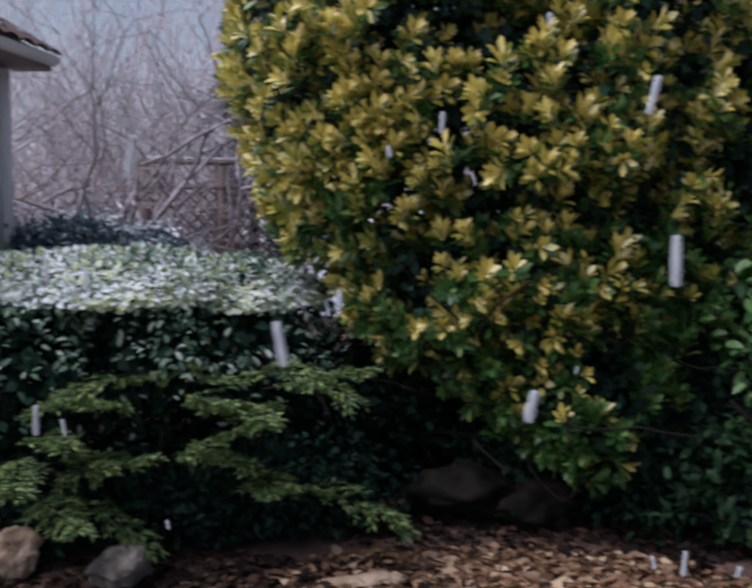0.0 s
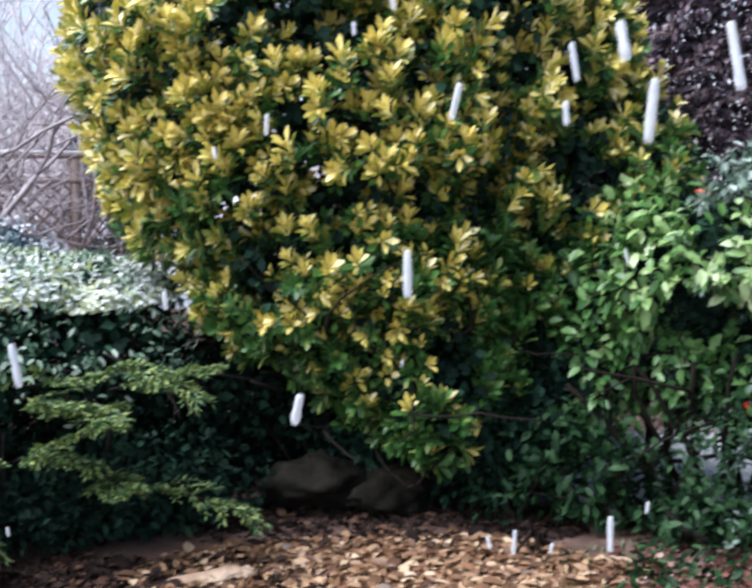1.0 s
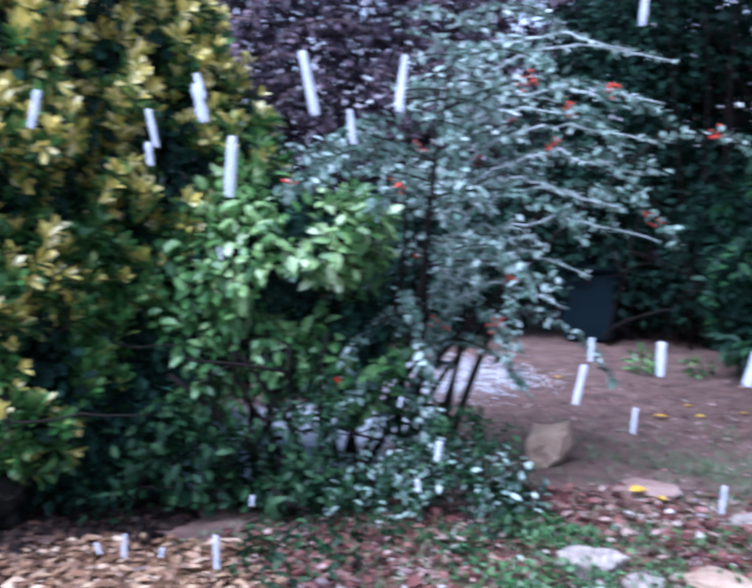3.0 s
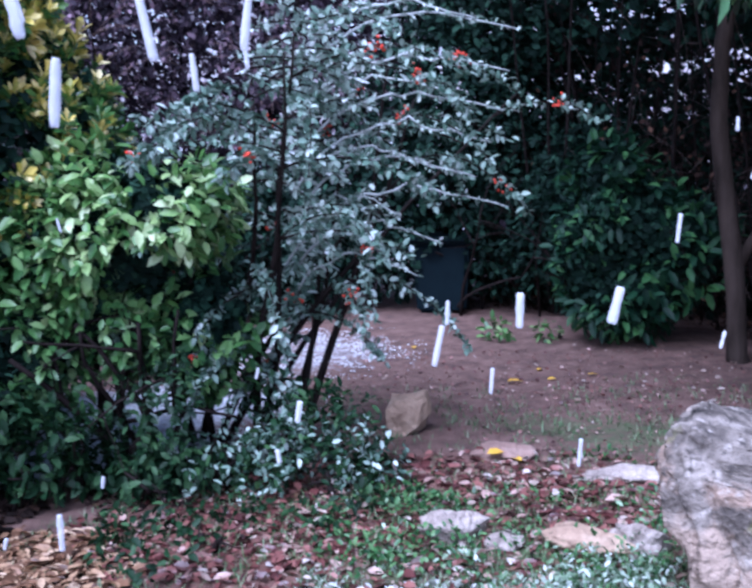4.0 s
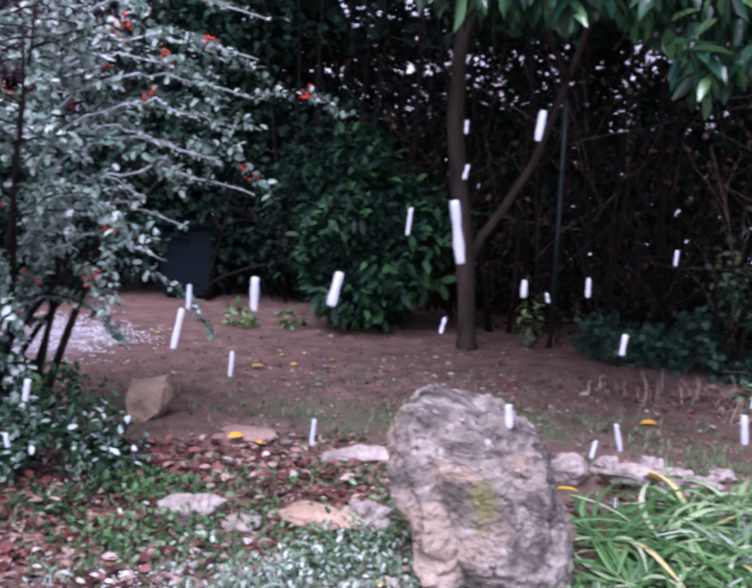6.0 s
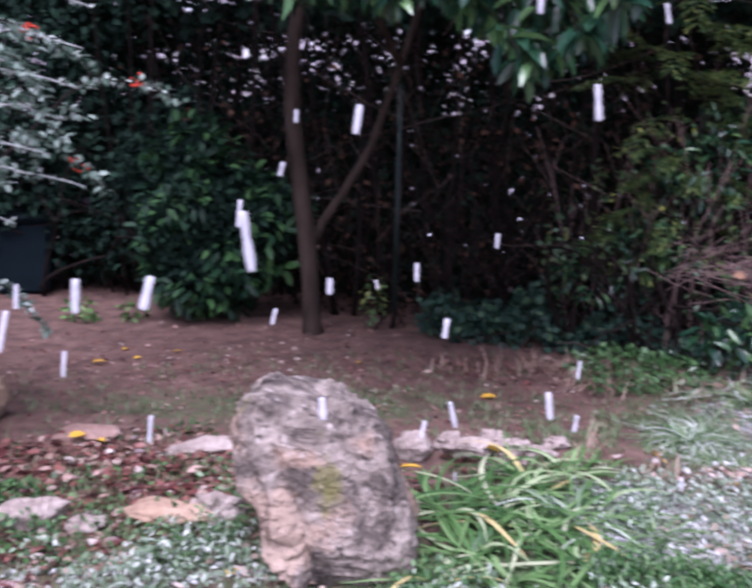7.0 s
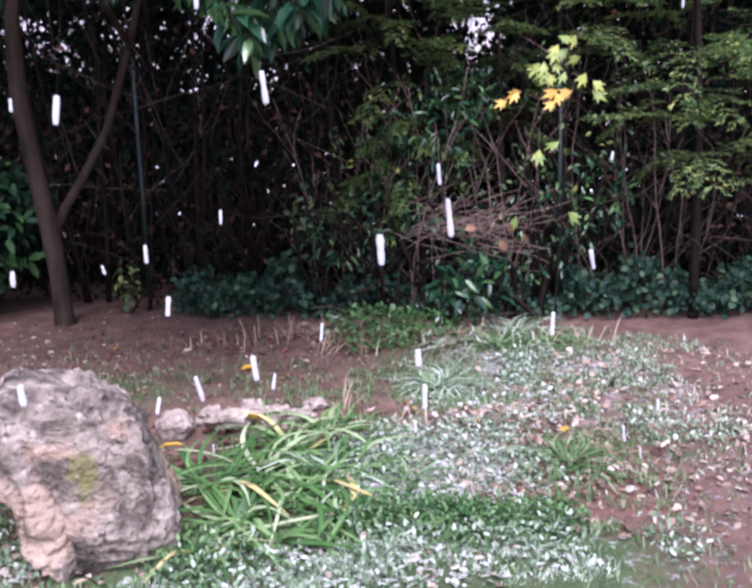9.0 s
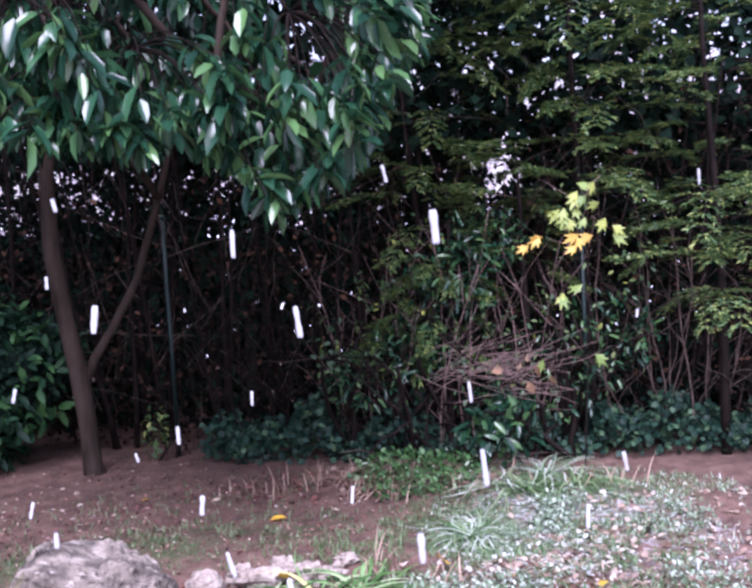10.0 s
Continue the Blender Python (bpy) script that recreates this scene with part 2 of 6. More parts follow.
# ---- mesh helpers ----
LEAF = np.array([(0, 0, 0), (.3, .42, .07), (.3, 0, 0), (.3, -.42, .07), (.7, .38, .02), (.7, 0, -.06), (.7, -.38, .02), (1, 0, -.14)])
LEAF_FACES = [(0, 2, 1), (0, 3, 2), (1, 2, 5, 4), (2, 3, 6, 5), (4, 5, 7), (5, 6, 7)]
SPOON = np.array([(0, 0, 0), (.4, .24, .05), (.4, 0, 0), (.4, -.24, .05), (.72, .46, .05), (.72, 0, -.04), (.72, -.46, .05), (1, .13, -.07), (1, -.13, -.07)])
SPOON_FACES = [(0, 2, 1), (0, 3, 2), (1, 2, 5, 4), (2, 3, 6, 5), (4, 5, 7), (5, 8, 7), (5, 6, 8)]
SMALL = np.array([(0, 0, 0), (.5, .5, .1), (1, 0, -.06), (.5, -.5, .1)])
SMALL_FACES = [(0, 3, 2), (0, 2, 1)]


def unit(a):
    return a / np.maximum(np.linalg.norm(a, axis=-1, keepdims=True), 1e-9)


class Build:
    """Gathers vertices and faces for one mesh."""

    def __init__(self):
        self.v, self.loops, self.sizes, self.mats, self.count = [], [], [], [], 0

    def cloud(self, verts, faces, mats):
        """N copies of one small shape: verts (N, k, 3)."""
        n, k, _ = verts.shape
        if n == 0:
            return
        first = self.count + np.arange(n)[:, None] * k
        flat = np.concatenate([np.array(f) for f in faces])
        self.loops.append((first + flat[None]).ravel())
        self.sizes.append(np.tile([len(f) for f in faces], n))
        self.mats.append(np.repeat(np.broadcast_to(mats, (n,)), len(faces)))
        self.v.append(verts.reshape(-1, 3))
        self.count += n * k

    def add(self, verts, faces, mat=0):
        self.cloud(np.asarray(verts, float)[None], faces, np.array([mat]))

    def leaves(self, base, axis, normal, length, ratio, mats=0, shape=LEAF, faces=LEAF_FACES):
        axis = unit(axis)
        side = unit(np.cross(axis, normal) + 1e-6)
        up = np.cross(side, axis)
        length = np.broadcast_to(length, (len(base),))[:, None, None]
        ratio = np.broadcast_to(ratio, (len(base),))[:, None, None]
        v = base[:, None] + length * (shape[None, :, :1] * axis[:, None] + shape[None, :, 1:2] * ratio * side[:, None] + shape[None, :, 2:] * up[:, None])
        self.cloud(v, faces, np.asarray(mats))

    def tube(self, pts, radii, sides=5, mat=0):
        pts = np.asarray(pts, float)
        radii = np.broadcast_to(radii, (len(pts),))
        along = unit(np.gradient(pts, axis=0))
        ref = np.array([0.31, 0.77, 0.2]) if abs(along[0][2]) > 0.7 else np.array([0, 0.1, 1.0])
        a = unit(np.cross(along, ref))
        b = np.cross(along, a)
        ang = np.arange(sides) * 2 * np.pi / sides
        ring = pts[:, None] + radii[:, None, None] * (np.cos(ang)[None, :, None] * a[:, None] + np.sin(ang)[None, :, None] * b[:, None])
        n = len(pts)
        faces = [(i * sides + j, i * sides + (j + 1) % sides, (i + 1) * sides + (j + 1) % sides, (i + 1) * sides + j) for i in range(n - 1) for j in range(sides)]
        faces += [tuple(range(sides))[::-1], tuple((n - 1) * sides + j for j in range(sides))]
        self.add(ring.reshape(-1, 3), faces, mat)

    def ribbon(self, pts, widths, side, mat=0, fold=0.25):
        """A strap leaf with a folded keel."""
        pts = np.asarray(pts, float)
        widths = np.broadcast_to(widths, (len(pts),))[:, None]
        along = unit(np.gradient(pts, axis=0))
        up = np.cross(side, along)
        rows = np.stack([pts - side * widths + up * widths * fold, pts, pts + side * widths + up * widths * fold], 1)
        n = len(pts)
        faces = [(3 * i + j, 3 * i + j + 1, 3 * i + j + 4, 3 * i + j + 3) for i in range(n - 1) for j in range(2)]
        self.add(rows.reshape(-1, 3), faces, mat)

    def box(self, lo, hi, mat=0, m=None):
        c = np.array([(x, y, z) for x in (lo[0], hi[0]) for y in (lo[1], hi[1]) for z in (lo[2], hi[2])], float)
        if m is not None:
            c = np.array([m @ Vector(p) for p in c])
        self.add(c, [(0, 1, 3, 2), (4, 6, 7, 5), (0, 4, 5, 1), (2, 3, 7, 6), (0, 2, 6, 4), (1, 5, 7, 3)], mat)

    def mesh(self, name, materials, smooth=True):
        me = bpy.data.meshes.new(name)
        v, loops, sizes = np.concatenate(self.v), np.concatenate(self.loops), np.concatenate(self.sizes)
        me.vertices.add(len(v))
        me.vertices.foreach_set("co", v.astype(np.float32).ravel())
        me.loops.add(len(loops))
        me.loops.foreach_set("vertex_index", loops.astype(np.int32))
        me.polygons.add(len(sizes))
        me.polygons.foreach_set("loop_start", np.concatenate([[0], np.cumsum(sizes)[:-1]]).astype(np.int32))
        me.polygons.foreach_set("material_index", np.concatenate(self.mats).astype(np.int32))
        for m in materials:
            me.materials.append(m)
        me.update(calc_edges=True)
        me.validate()
        if smooth:
            me.shade_smooth()
        return me


def part(name, built, materials, parent=None, label="", smooth=True, kind=""):
    if not isinstance(materials, (list, tuple)):
        materials = [materials]
    me = built.mesh(name, materials, smooth) if isinstance(built, Build) else built
    ob = new(name, me)
    if parent is not None:
        ob.parent = parent
        ob.matrix_parent_inverse = parent.matrix_basis.inverted()
    return tagged(ob, label, kind=kind)


def thing(name, label, category, place=(0, 0, 0), group="", kind=""):
    ob = new(name)
    ob.empty_display_size = 0.1
    ob.matrix_basis = Matrix.Translation(Vector(place))
    return tagged(ob, label, category, group, kind)


def rand_dirs(n):
    return unit(rng.normal(size=(n, 3)))


def local_axes(az):
    a = radians(az)
    return np.array([math.cos(a), -math.sin(a), 0]), np.array([math.sin(a), math.cos(a), 0])


def place_blobs(az, r, blobs):
    """Ellipsoids given as (across, deep, height, three radii) about a foot at that bearing and distance."""
    right, deep = local_axes(az)
    foot = polar(az, r)
    return [(foot + right * a + deep * d + np.array([0, 0, z]), np.array([ra, rd, rz]), np.stack([right, deep, [0, 0, 1]])) for a, d, z, ra, rd, rz in blobs]


def on_blobs(blobs, n, gap=0.0, gap_size=0.35, inside=0.0, floor=0.02):
    """Points near the outer skin of the joined ellipsoids, with their outward normals. inside: how deep they may lie."""
    area = np.array([(b[1][0] * b[1][1] + b[1][0] * b[1][2] + b[1][1] * b[1][2]) for b in blobs])
    pts, nor = [], []
    for k, (c, rad, ax) in enumerate(blobs):
        m = int(n * area[k] / area.sum() * 1.6) + 4
        d = rand_dirs(m)
        deep = 1 - inside * rng.random(m)[:, None] ** 1.5
        p = c + (d * rad * deep) @ ax
        keep = p[:, 2] > floor
        for j, (c2, r2, ax2) in enumerate(blobs):
            if j != k:
                q = ((p - c2) @ ax2.T) / r2
                keep &= (q ** 2).sum(1) > 0.88 * deep[:, 0] ** 2
        pts.append(p[keep])
        nor.append(unit((d / rad) @ ax)[keep])
    pts, nor = np.concatenate(pts), np.concatenate(nor)
    if gap > 0:
        dens = np.array([noise.noise(Vector(p / gap_size)) for p in pts])
        keep = dens > gap - 0.5
        pts, nor = pts[keep], nor[keep]
    pick = rng.permutation(len(pts))[:n]
    return pts[pick], nor[pick]


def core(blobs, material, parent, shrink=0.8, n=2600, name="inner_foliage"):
    """Dense dark leaves inside a bush, with its inner shade put into their colour."""
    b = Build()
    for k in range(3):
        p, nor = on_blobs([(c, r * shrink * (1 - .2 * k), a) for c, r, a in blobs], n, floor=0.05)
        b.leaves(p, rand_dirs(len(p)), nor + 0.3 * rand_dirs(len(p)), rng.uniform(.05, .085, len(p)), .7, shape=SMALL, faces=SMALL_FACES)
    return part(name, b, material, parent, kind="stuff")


def wander(start, direction, length, steps, bend=0.25, droop=0.0):
    pts = [np.array(start, float)]
    d = unit(np.array(direction, float))
    for i in range(steps):
        d = unit(d + bend * rng.normal(size=3) * 0.5 + np.array([0, 0, -droop]))
        pts.append(pts[-1] + d * length / steps)
    return np.array(pts)


def limbs(b, start, direction, length, r, depth, bend=0.3, kids=3, spread=0.7, sides=5, rise=0.25, tips=None, mat=0):
    """A limb with its forks; the ends are gathered in tips."""
    pts = wander(start, direction, length, 6, bend)
    b.tube(pts, np.linspace(r, r * 0.5, len(pts)), sides, mat)
    if depth == 0:
        if tips is not None:
            tips.append(pts)
        return
    for _ in range(kids):
        i = rng.integers(2, len(pts))
        d = unit(pts[min(i, 6)] - pts[i - 1] + spread * rng.normal(size=3) + np.array([0, 0, rise]))
        limbs(b, pts[i], d, length * rng.uniform(.5, .8), r * 0.5, depth - 1, bend, kids, spread, max(3, sides - 1), rise, tips, mat)


def one_limb(name, parent, material, start, direction, length, r, depth, kids, **more):
    b = Build()
    limbs(b, start, direction, length, r, depth, kids=kids, **more)
    return part(name, b, material, parent)


def ground_height(x, y):
    x, y = np.asarray(x, float), np.asarray(y, float)
    h = 0.02 * np.sin(1.7 * x + 0.6) * np.cos(1.3 * y) + 0.012 * np.sin(4.1 * x + 2.3 * y)
    return h * np.exp(-((x ** 2 + y ** 2) / 200.0))


# ---- ground: one sheet to the horizon, with soil, moss, litter and snow where they lie ----
def blot(x, y, az, r, across, deep):
    """1 inside an ellipse at that bearing and distance, falling to 0 at its rim."""
    right, ahead = local_axes(az)
    c = polar(az, r)
    u = ((x - c[0]) * right[0] + (y - c[1]) * right[1]) / across
    v = ((x - c[0]) * ahead[0] + (y - c[1]) * ahead[1]) / deep
    return np.clip(1.6 - 1.2 * np.sqrt(u ** 2 + v ** 2), 0, 1)


def snow_cover(x, y):
    s = np.maximum.reduce([0.8 * blot(x, y, -12.0, 5.9, 1.25, 0.75), 0.62 * blot(x, y, -5.5, 7.3, 1.5, 1.3), 0.95 * blot(x, y, -15.5, 5.2, 1.0, 0.4), 0.9 * blot(x, y, 43.5, 3.95, 0.45, 0.4),
                           0.55 * blot(x, y, 53, 5.0, 1.2, 1.0), 0.62 * blot(x, y, 49.5, 5.6, 0.9, 0.6), 0.5 * blot(x, y, 58, 3.6, 1.2, 1.2), 0.45 * blot(x, y, 12, 3.2, 0.9, 0.35), 0.4 * blot(x, y, 37, 3.0, 0.9, 0.3)])
    return np.maximum(s, 0.9 * (np.hypot(x, y) > 11.5))


def moss_cover(x, y):
    return np.maximum.reduce([0.7 * blot(x, y, 20, 5.2, 1.6, 0.5), 0.9 * blot(x, y, 40, 3.0, 1.6, 0.7), 0.6 * blot(x, y, 32, 5.3, 1.2, 0.35),
                              0.7 * blot(x, y, 10, 3.4, 1.2, 0.6), 0.7 * blot(x, y, 49, 5.6, 1.3, 1.1), 0.45 * blot(x, y, 5, 4.6, 1.5, 0.6)])


def litter_cover(x, y):
    return np.maximum.reduce([blot(x, y, -28, 3.85, 1.1, 0.5), blot(x, y, 2, 4.0, 1.3, 0.8), 0.8 * blot(x, y, 14, 4.2, 0.9, 0.5), 0.8 * blot(x, y, 50, 3.9, 0.7, 0.8)])


def build_ground():
    fine = np.arange(-6, 10.01, 0.06)
    far = np.array([14, 20, 30, 50, 100, 200, 400, 900])
    xs = np.concatenate([-far[::-1], fine[fine > -6.5], far])
    gx, gy = np.meshgrid(xs, xs)
    x, y = gx.ravel(), gy.ravel()
    z = ground_height(x, y)
    n = len(xs)
    near = np.hypot(x, y) < 12
    z = z + near * np.array([0.012 * noise.noise(Vector((a * 3, b * 3, 0))) + 0.006 * noise.noise(Vector((a * 11, b * 11, 5))) if k else 0 for a, b, k in zip(x, y, near)])
    b = Build()
    i = (np.arange(n - 1)[:, None] * n + np.arange(n - 1)[None]).ravel()
    b.v.append(np.stack([x, y, z], 1))
    b.loops.append(np.stack([i, i + 1, i + n + 1, i + n], 1).ravel())
    b.sizes.append(np.full(len(i), 4))
    b.mats.append(np.zeros(len(i), int))
    me = b.mesh("ground", [])
    for name, values in (("snow", snow_cover(x, y)), ("moss", moss_cover(x, y)), ("litter", litter_cover(x, y))):
        me.attributes.new(name, "FLOAT", "POINT").data.foreach_set("value", values.astype(np.float32))
    m, nd, l = nodes_of("garden_soil")
    bsdf = nd["Principled BSDF"]
    co = nd.new("ShaderNodeTexCoord")

    def tex(scale, detail=8.0):
        t = nd.new("ShaderNodeTexNoise")
        t.inputs["Scale"].default_value, t.inputs["Detail"].default_value, t.inputs["Roughness"].default_value = scale, detail, 0.7
        l.new(co.outputs["Object"], t.inputs["Vector"])
        return t

    soil = ramp_node(nd, [(0.3, (0.05, 0.03, 0.024)), (0.5, (0.13, 0.074, 0.057)), (0.75, (0.24, 0.15, 0.12))])
    l.new(tex(6).outputs["Fac"], soil.inputs["Fac"])
    colour = soil.outputs["Color"]
    for name, stops, scale, low in (("litter", [(0.3, (0.06, 0.03, 0.025)), (0.55, (0.16, 0.075, 0.055)), (0.8, (0.3, 0.2, 0.14))], 28, 0.15),
                                    ("moss", [(0.3, (0.03, 0.055, 0.02)), (0.6, (0.07, 0.11, 0.04)), (0.8, (0.14, 0.17, 0.07))], 22, 0.35),
                                    ("snow", [(0.3, (0.62, 0.66, 0.72)), (0.7, (0.84, 0.86, 0.9))], 15, 0.35)):
        at = nd.new("ShaderNodeAttribute")
        at.attribute_name = name
        r = ramp_node(nd, stops)
        l.new(tex(scale).outputs["Fac"], r.inputs["Fac"])
        patch = nd.new("ShaderNodeMath")
        patch.operation = "SUBTRACT"
        l.new(at.outputs["Fac"], patch.inputs[0])
        l.new(tex(9 if name != "snow" else 24, 12.0).outputs["Fac"], patch.inputs[1])
        step = nd.new("ShaderNodeMapRange")
        step.inputs["From Min"].default_value, step.inputs["From Max"].default_value = low - 0.3, low
        l.new(patch.outputs["Value"], step.inputs["Value"])
        mix = nd.new("ShaderNodeMix")
        mix.data_type = "RGBA"
        l.new(step.outputs["Result"], mix.inputs["Factor"])
        l.new(colour, mix.inputs["A"])
        l.new(r.outputs["Color"], mix.inputs["B"])
        colour = mix.outputs["Result"]
    l.new(colour, bsdf.inputs["Base Color"])
    bp = nd.new("ShaderNodeBump")
    bp.inputs["Strength"].default_value, bp.inputs["Distance"].default_value = 0.8, 0.02
    l.new(tex(45).outputs["Fac"], bp.inputs["Height"])
    l.new(bp.outputs["Normal"], bsdf.inputs["Normal"])
    bsdf.inputs["Roughness"].default_value = 0.8
    me.materials.append(m)
    tagged(new("ground", me), "wet brown garden soil with moss, fallen leaves and patches of snow", "ground", kind="structure")


build_ground()


# ---- shrubs ----
def whorl(b, centre, shoot, n, size, spread, young, old, yellow):
    """Leaves set round the end of a shoot: upright young ones at the tip, wider old ones below."""
    shoot = unit(shoot)
    a = unit(np.cross(shoot, [0.3, 0.2, 0.9]))
    c = np.cross(shoot, a)
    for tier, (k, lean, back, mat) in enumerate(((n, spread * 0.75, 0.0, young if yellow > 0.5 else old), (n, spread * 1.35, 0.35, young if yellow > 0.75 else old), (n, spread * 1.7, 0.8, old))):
        ang = rng.uniform(0, 6.3) + np.arange(k) * 2 * np.pi / k + rng.normal(0, .25, k)
        out = np.cos(ang)[:, None] * a + np.sin(ang)[:, None] * c
        axis = unit(shoot * math.cos(lean) + out * math.sin(lean) + 0.12 * rng.normal(size=(k, 3)))
        base = centre - shoot * size * back + 0.004 * out
        b.leaves(base, axis, shoot - 0.3 * out, size * rng.uniform(.7, 1.1, k), rng.uniform(.36, .46, k), mat, SPOON, SPOON_FACES)


def build_euonymus():
    az, r = -31.0, 5.0
    foot = polar(az, r)
    bush = thing("golden_euonymus", "large golden and green variegated evergreen shrub over leaf litter", "shrub", foot)
    blobs = place_blobs(az, r, [(0, .1, 1.75, 1.25, .85, .95), (-.5, 0, 2.15, .88, .7, .9), (.55, .1, 2.15, .88, .7, .95), (0.05, -.15, 1.1, .82, .6, .52),
                                (.3, -.3, .74, .52, .36, .36), (.42, -.42, .56, .38, .3, .3), (.0, .2, 2.9, 1.1, .75, .6),
                                (1.15, .1, 1.5, .62, .55, .75), (.8, 0, 1.0, .5, .45, .4), (1.25, .05, .85, .45, .4, .4)])
    for k in range(9):
        d = np.array([rng.normal() * .3, rng.normal() * .3, 1.0])
        one_limb("branch", bush, M["twig_dark"], foot + np.array([rng.normal() * .1, rng.normal() * .1, -.03]), d, 1.0, rng.uniform(.018, .035), 2, 3)
    core(blobs, M["shade_green"], bush, 0.86, 6000)
    p, nor = on_blobs(blobs, 6400, gap=0.27, gap_size=0.26, inside=0.34, floor=.24)
    right, deep = local_axes(az)
    order = np.argsort((p - foot) @ deep)
    rest = Build()
    kinds = []
    for k in range(10):
        b = Build()
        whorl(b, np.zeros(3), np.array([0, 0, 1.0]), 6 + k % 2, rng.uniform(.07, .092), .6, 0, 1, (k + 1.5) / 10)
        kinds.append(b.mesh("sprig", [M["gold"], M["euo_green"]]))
    for i, j in enumerate(order):
        shoot = unit(nor[j] * .7 + np.array([0, 0, .55]) + .35 * rng.normal(size=3))
        across = (p[j] - foot) @ right
        # Variegation plus light put into colour: golder towards the top and left.
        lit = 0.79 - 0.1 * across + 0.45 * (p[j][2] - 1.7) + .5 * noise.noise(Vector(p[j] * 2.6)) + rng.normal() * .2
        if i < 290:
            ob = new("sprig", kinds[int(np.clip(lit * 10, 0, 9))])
            ob.parent = bush
            ob.matrix_parent_inverse = bush.matrix_basis.inverted()
            ob.matrix_basis = Matrix.Translation(p[j]) @ Vector(shoot).to_track_quat("Z", "Y").to_matrix().to_4x4()
        else:
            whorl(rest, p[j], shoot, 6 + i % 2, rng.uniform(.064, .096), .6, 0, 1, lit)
    part("foliage", rest, [M["gold"], M["euo_green"]], bush, kind="stuff")


build_euonymus()


def leafy_shrub(name, label, az, r, blobs, n, size, material, ratio=.55, gap=.2, core_mat=None, stems=5, stem_h=.9, inside=.25, droop=0.2, small=False, stem_mat=None, floor=.05, shrink=.75):
    foot = polar(az, r)
    bush = thing(name, label, "shrub", foot)
    bl = place_blobs(az, r, blobs)
    for k in range(stems):
        d = np.array([rng.normal() * .3, rng.normal() * .3, 1.0])
        one_limb("branch", bush, stem_mat or M["twig_dark"], foot + np.array([rng.normal() * .1, rng.normal() * .1, -.03]), d, stem_h, rng.uniform(.012, .025), 2, 2)
    if core_mat:
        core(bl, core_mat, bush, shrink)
    p, nor = on_blobs(bl, n, gap=gap, inside=inside, floor=floor)
    b = Build()
    ax = unit(nor * .55 + .75 * rand_dirs(len(p)) + np.array([0, 0, -droop]))
    up = unit(nor * .6 + np.array([0, 0, .8]) + .35 * rng.normal(size=p.shape))
    s = rng.uniform(.7, 1.2, len(p)) * size
    if small:
        b.leaves(p, ax, up, s, ratio, shape=SMALL, faces=SMALL_FACES)
    else:
        b.leaves(p, ax, up, s, ratio)
    part("foliage", b, material, bush, kind="stuff")
    return bush


# Darker copy of the laurel leaf, with the hedge-side shade in its tones.
M["shade_laurel"] = leaf_material("shade_toned_laurel_leaf", [(0.0, (0.006, 0.025, 0.014)), (0.6, (0.016, 0.06, 0.026)), (1.0, (0.062, 0.16, 0.048))], 0.55, 0.22, spec=0.25)
leafy_shrub("green_shrub", "fresh green broad-leaved shrub beside the golden bush", -12.2, 4.75,
            [(0, 0, 1.12, .4, .36, .36), (.2, -.15, 1.28, .32, .3, .24), (-.1, .05, 1.34, .3, .3, .25)], 2500, .08, M["bright_green"],
            core_mat=M["shade_green"], gap=.42, inside=.5, shrink=.6)
leafy_shrub("evergreen_shrub", "mid-green glossy shrub under the fresh green shrub", -12.6, 4.85, [(.38, -.1, .72, .28, .25, .36), (0, 0, .78, .42, .3, .3), (-.45, .05, .7, .4, .3, .42), (-.2, 0, 1.1, .4, .3, .35)], 3200, .075, M["mid_green"],
            core_mat=M["shade_green"], gap=.3, inside=.45, shrink=.6)
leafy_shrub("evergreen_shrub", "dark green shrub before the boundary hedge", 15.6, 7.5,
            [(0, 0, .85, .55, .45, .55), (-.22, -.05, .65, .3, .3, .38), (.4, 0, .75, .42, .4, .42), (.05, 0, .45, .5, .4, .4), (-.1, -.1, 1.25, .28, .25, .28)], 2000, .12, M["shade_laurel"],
            core_mat=M["shade_green"], gap=.42, inside=.35, ratio=.45)


# Green leaf tones lowered to hold the shade beneath the shrubs.
M["undergrowth"] = leaf_material("shade_toned_green_leaf", [(0.0, (0.005, 0.017, 0.007)), (0.7, (0.013, 0.042, 0.015)), (1.0, (0.05, 0.11, 0.04))], 0.55, 0.15, spec=0.2)
M["frost_tip"] = leaf_material("frosted_tip_leaf", [(0.0, (0.1, 0.17, 0.12)), (0.5, (0.25, 0.33, 0.27)), (0.85, (0.42, 0.49, 0.43)), (1.0, (0.66, 0.7, 0.68))], 0.5, snow=0.16, snow_scale=5.0)


M["twig_pale"] = plain_material("frosted_twig_bark", [(0.3, (0.2, 0.22, 0.2)), (0.7, (0.5, 0.53, 0.52))], 14, 0.7, 0.3)


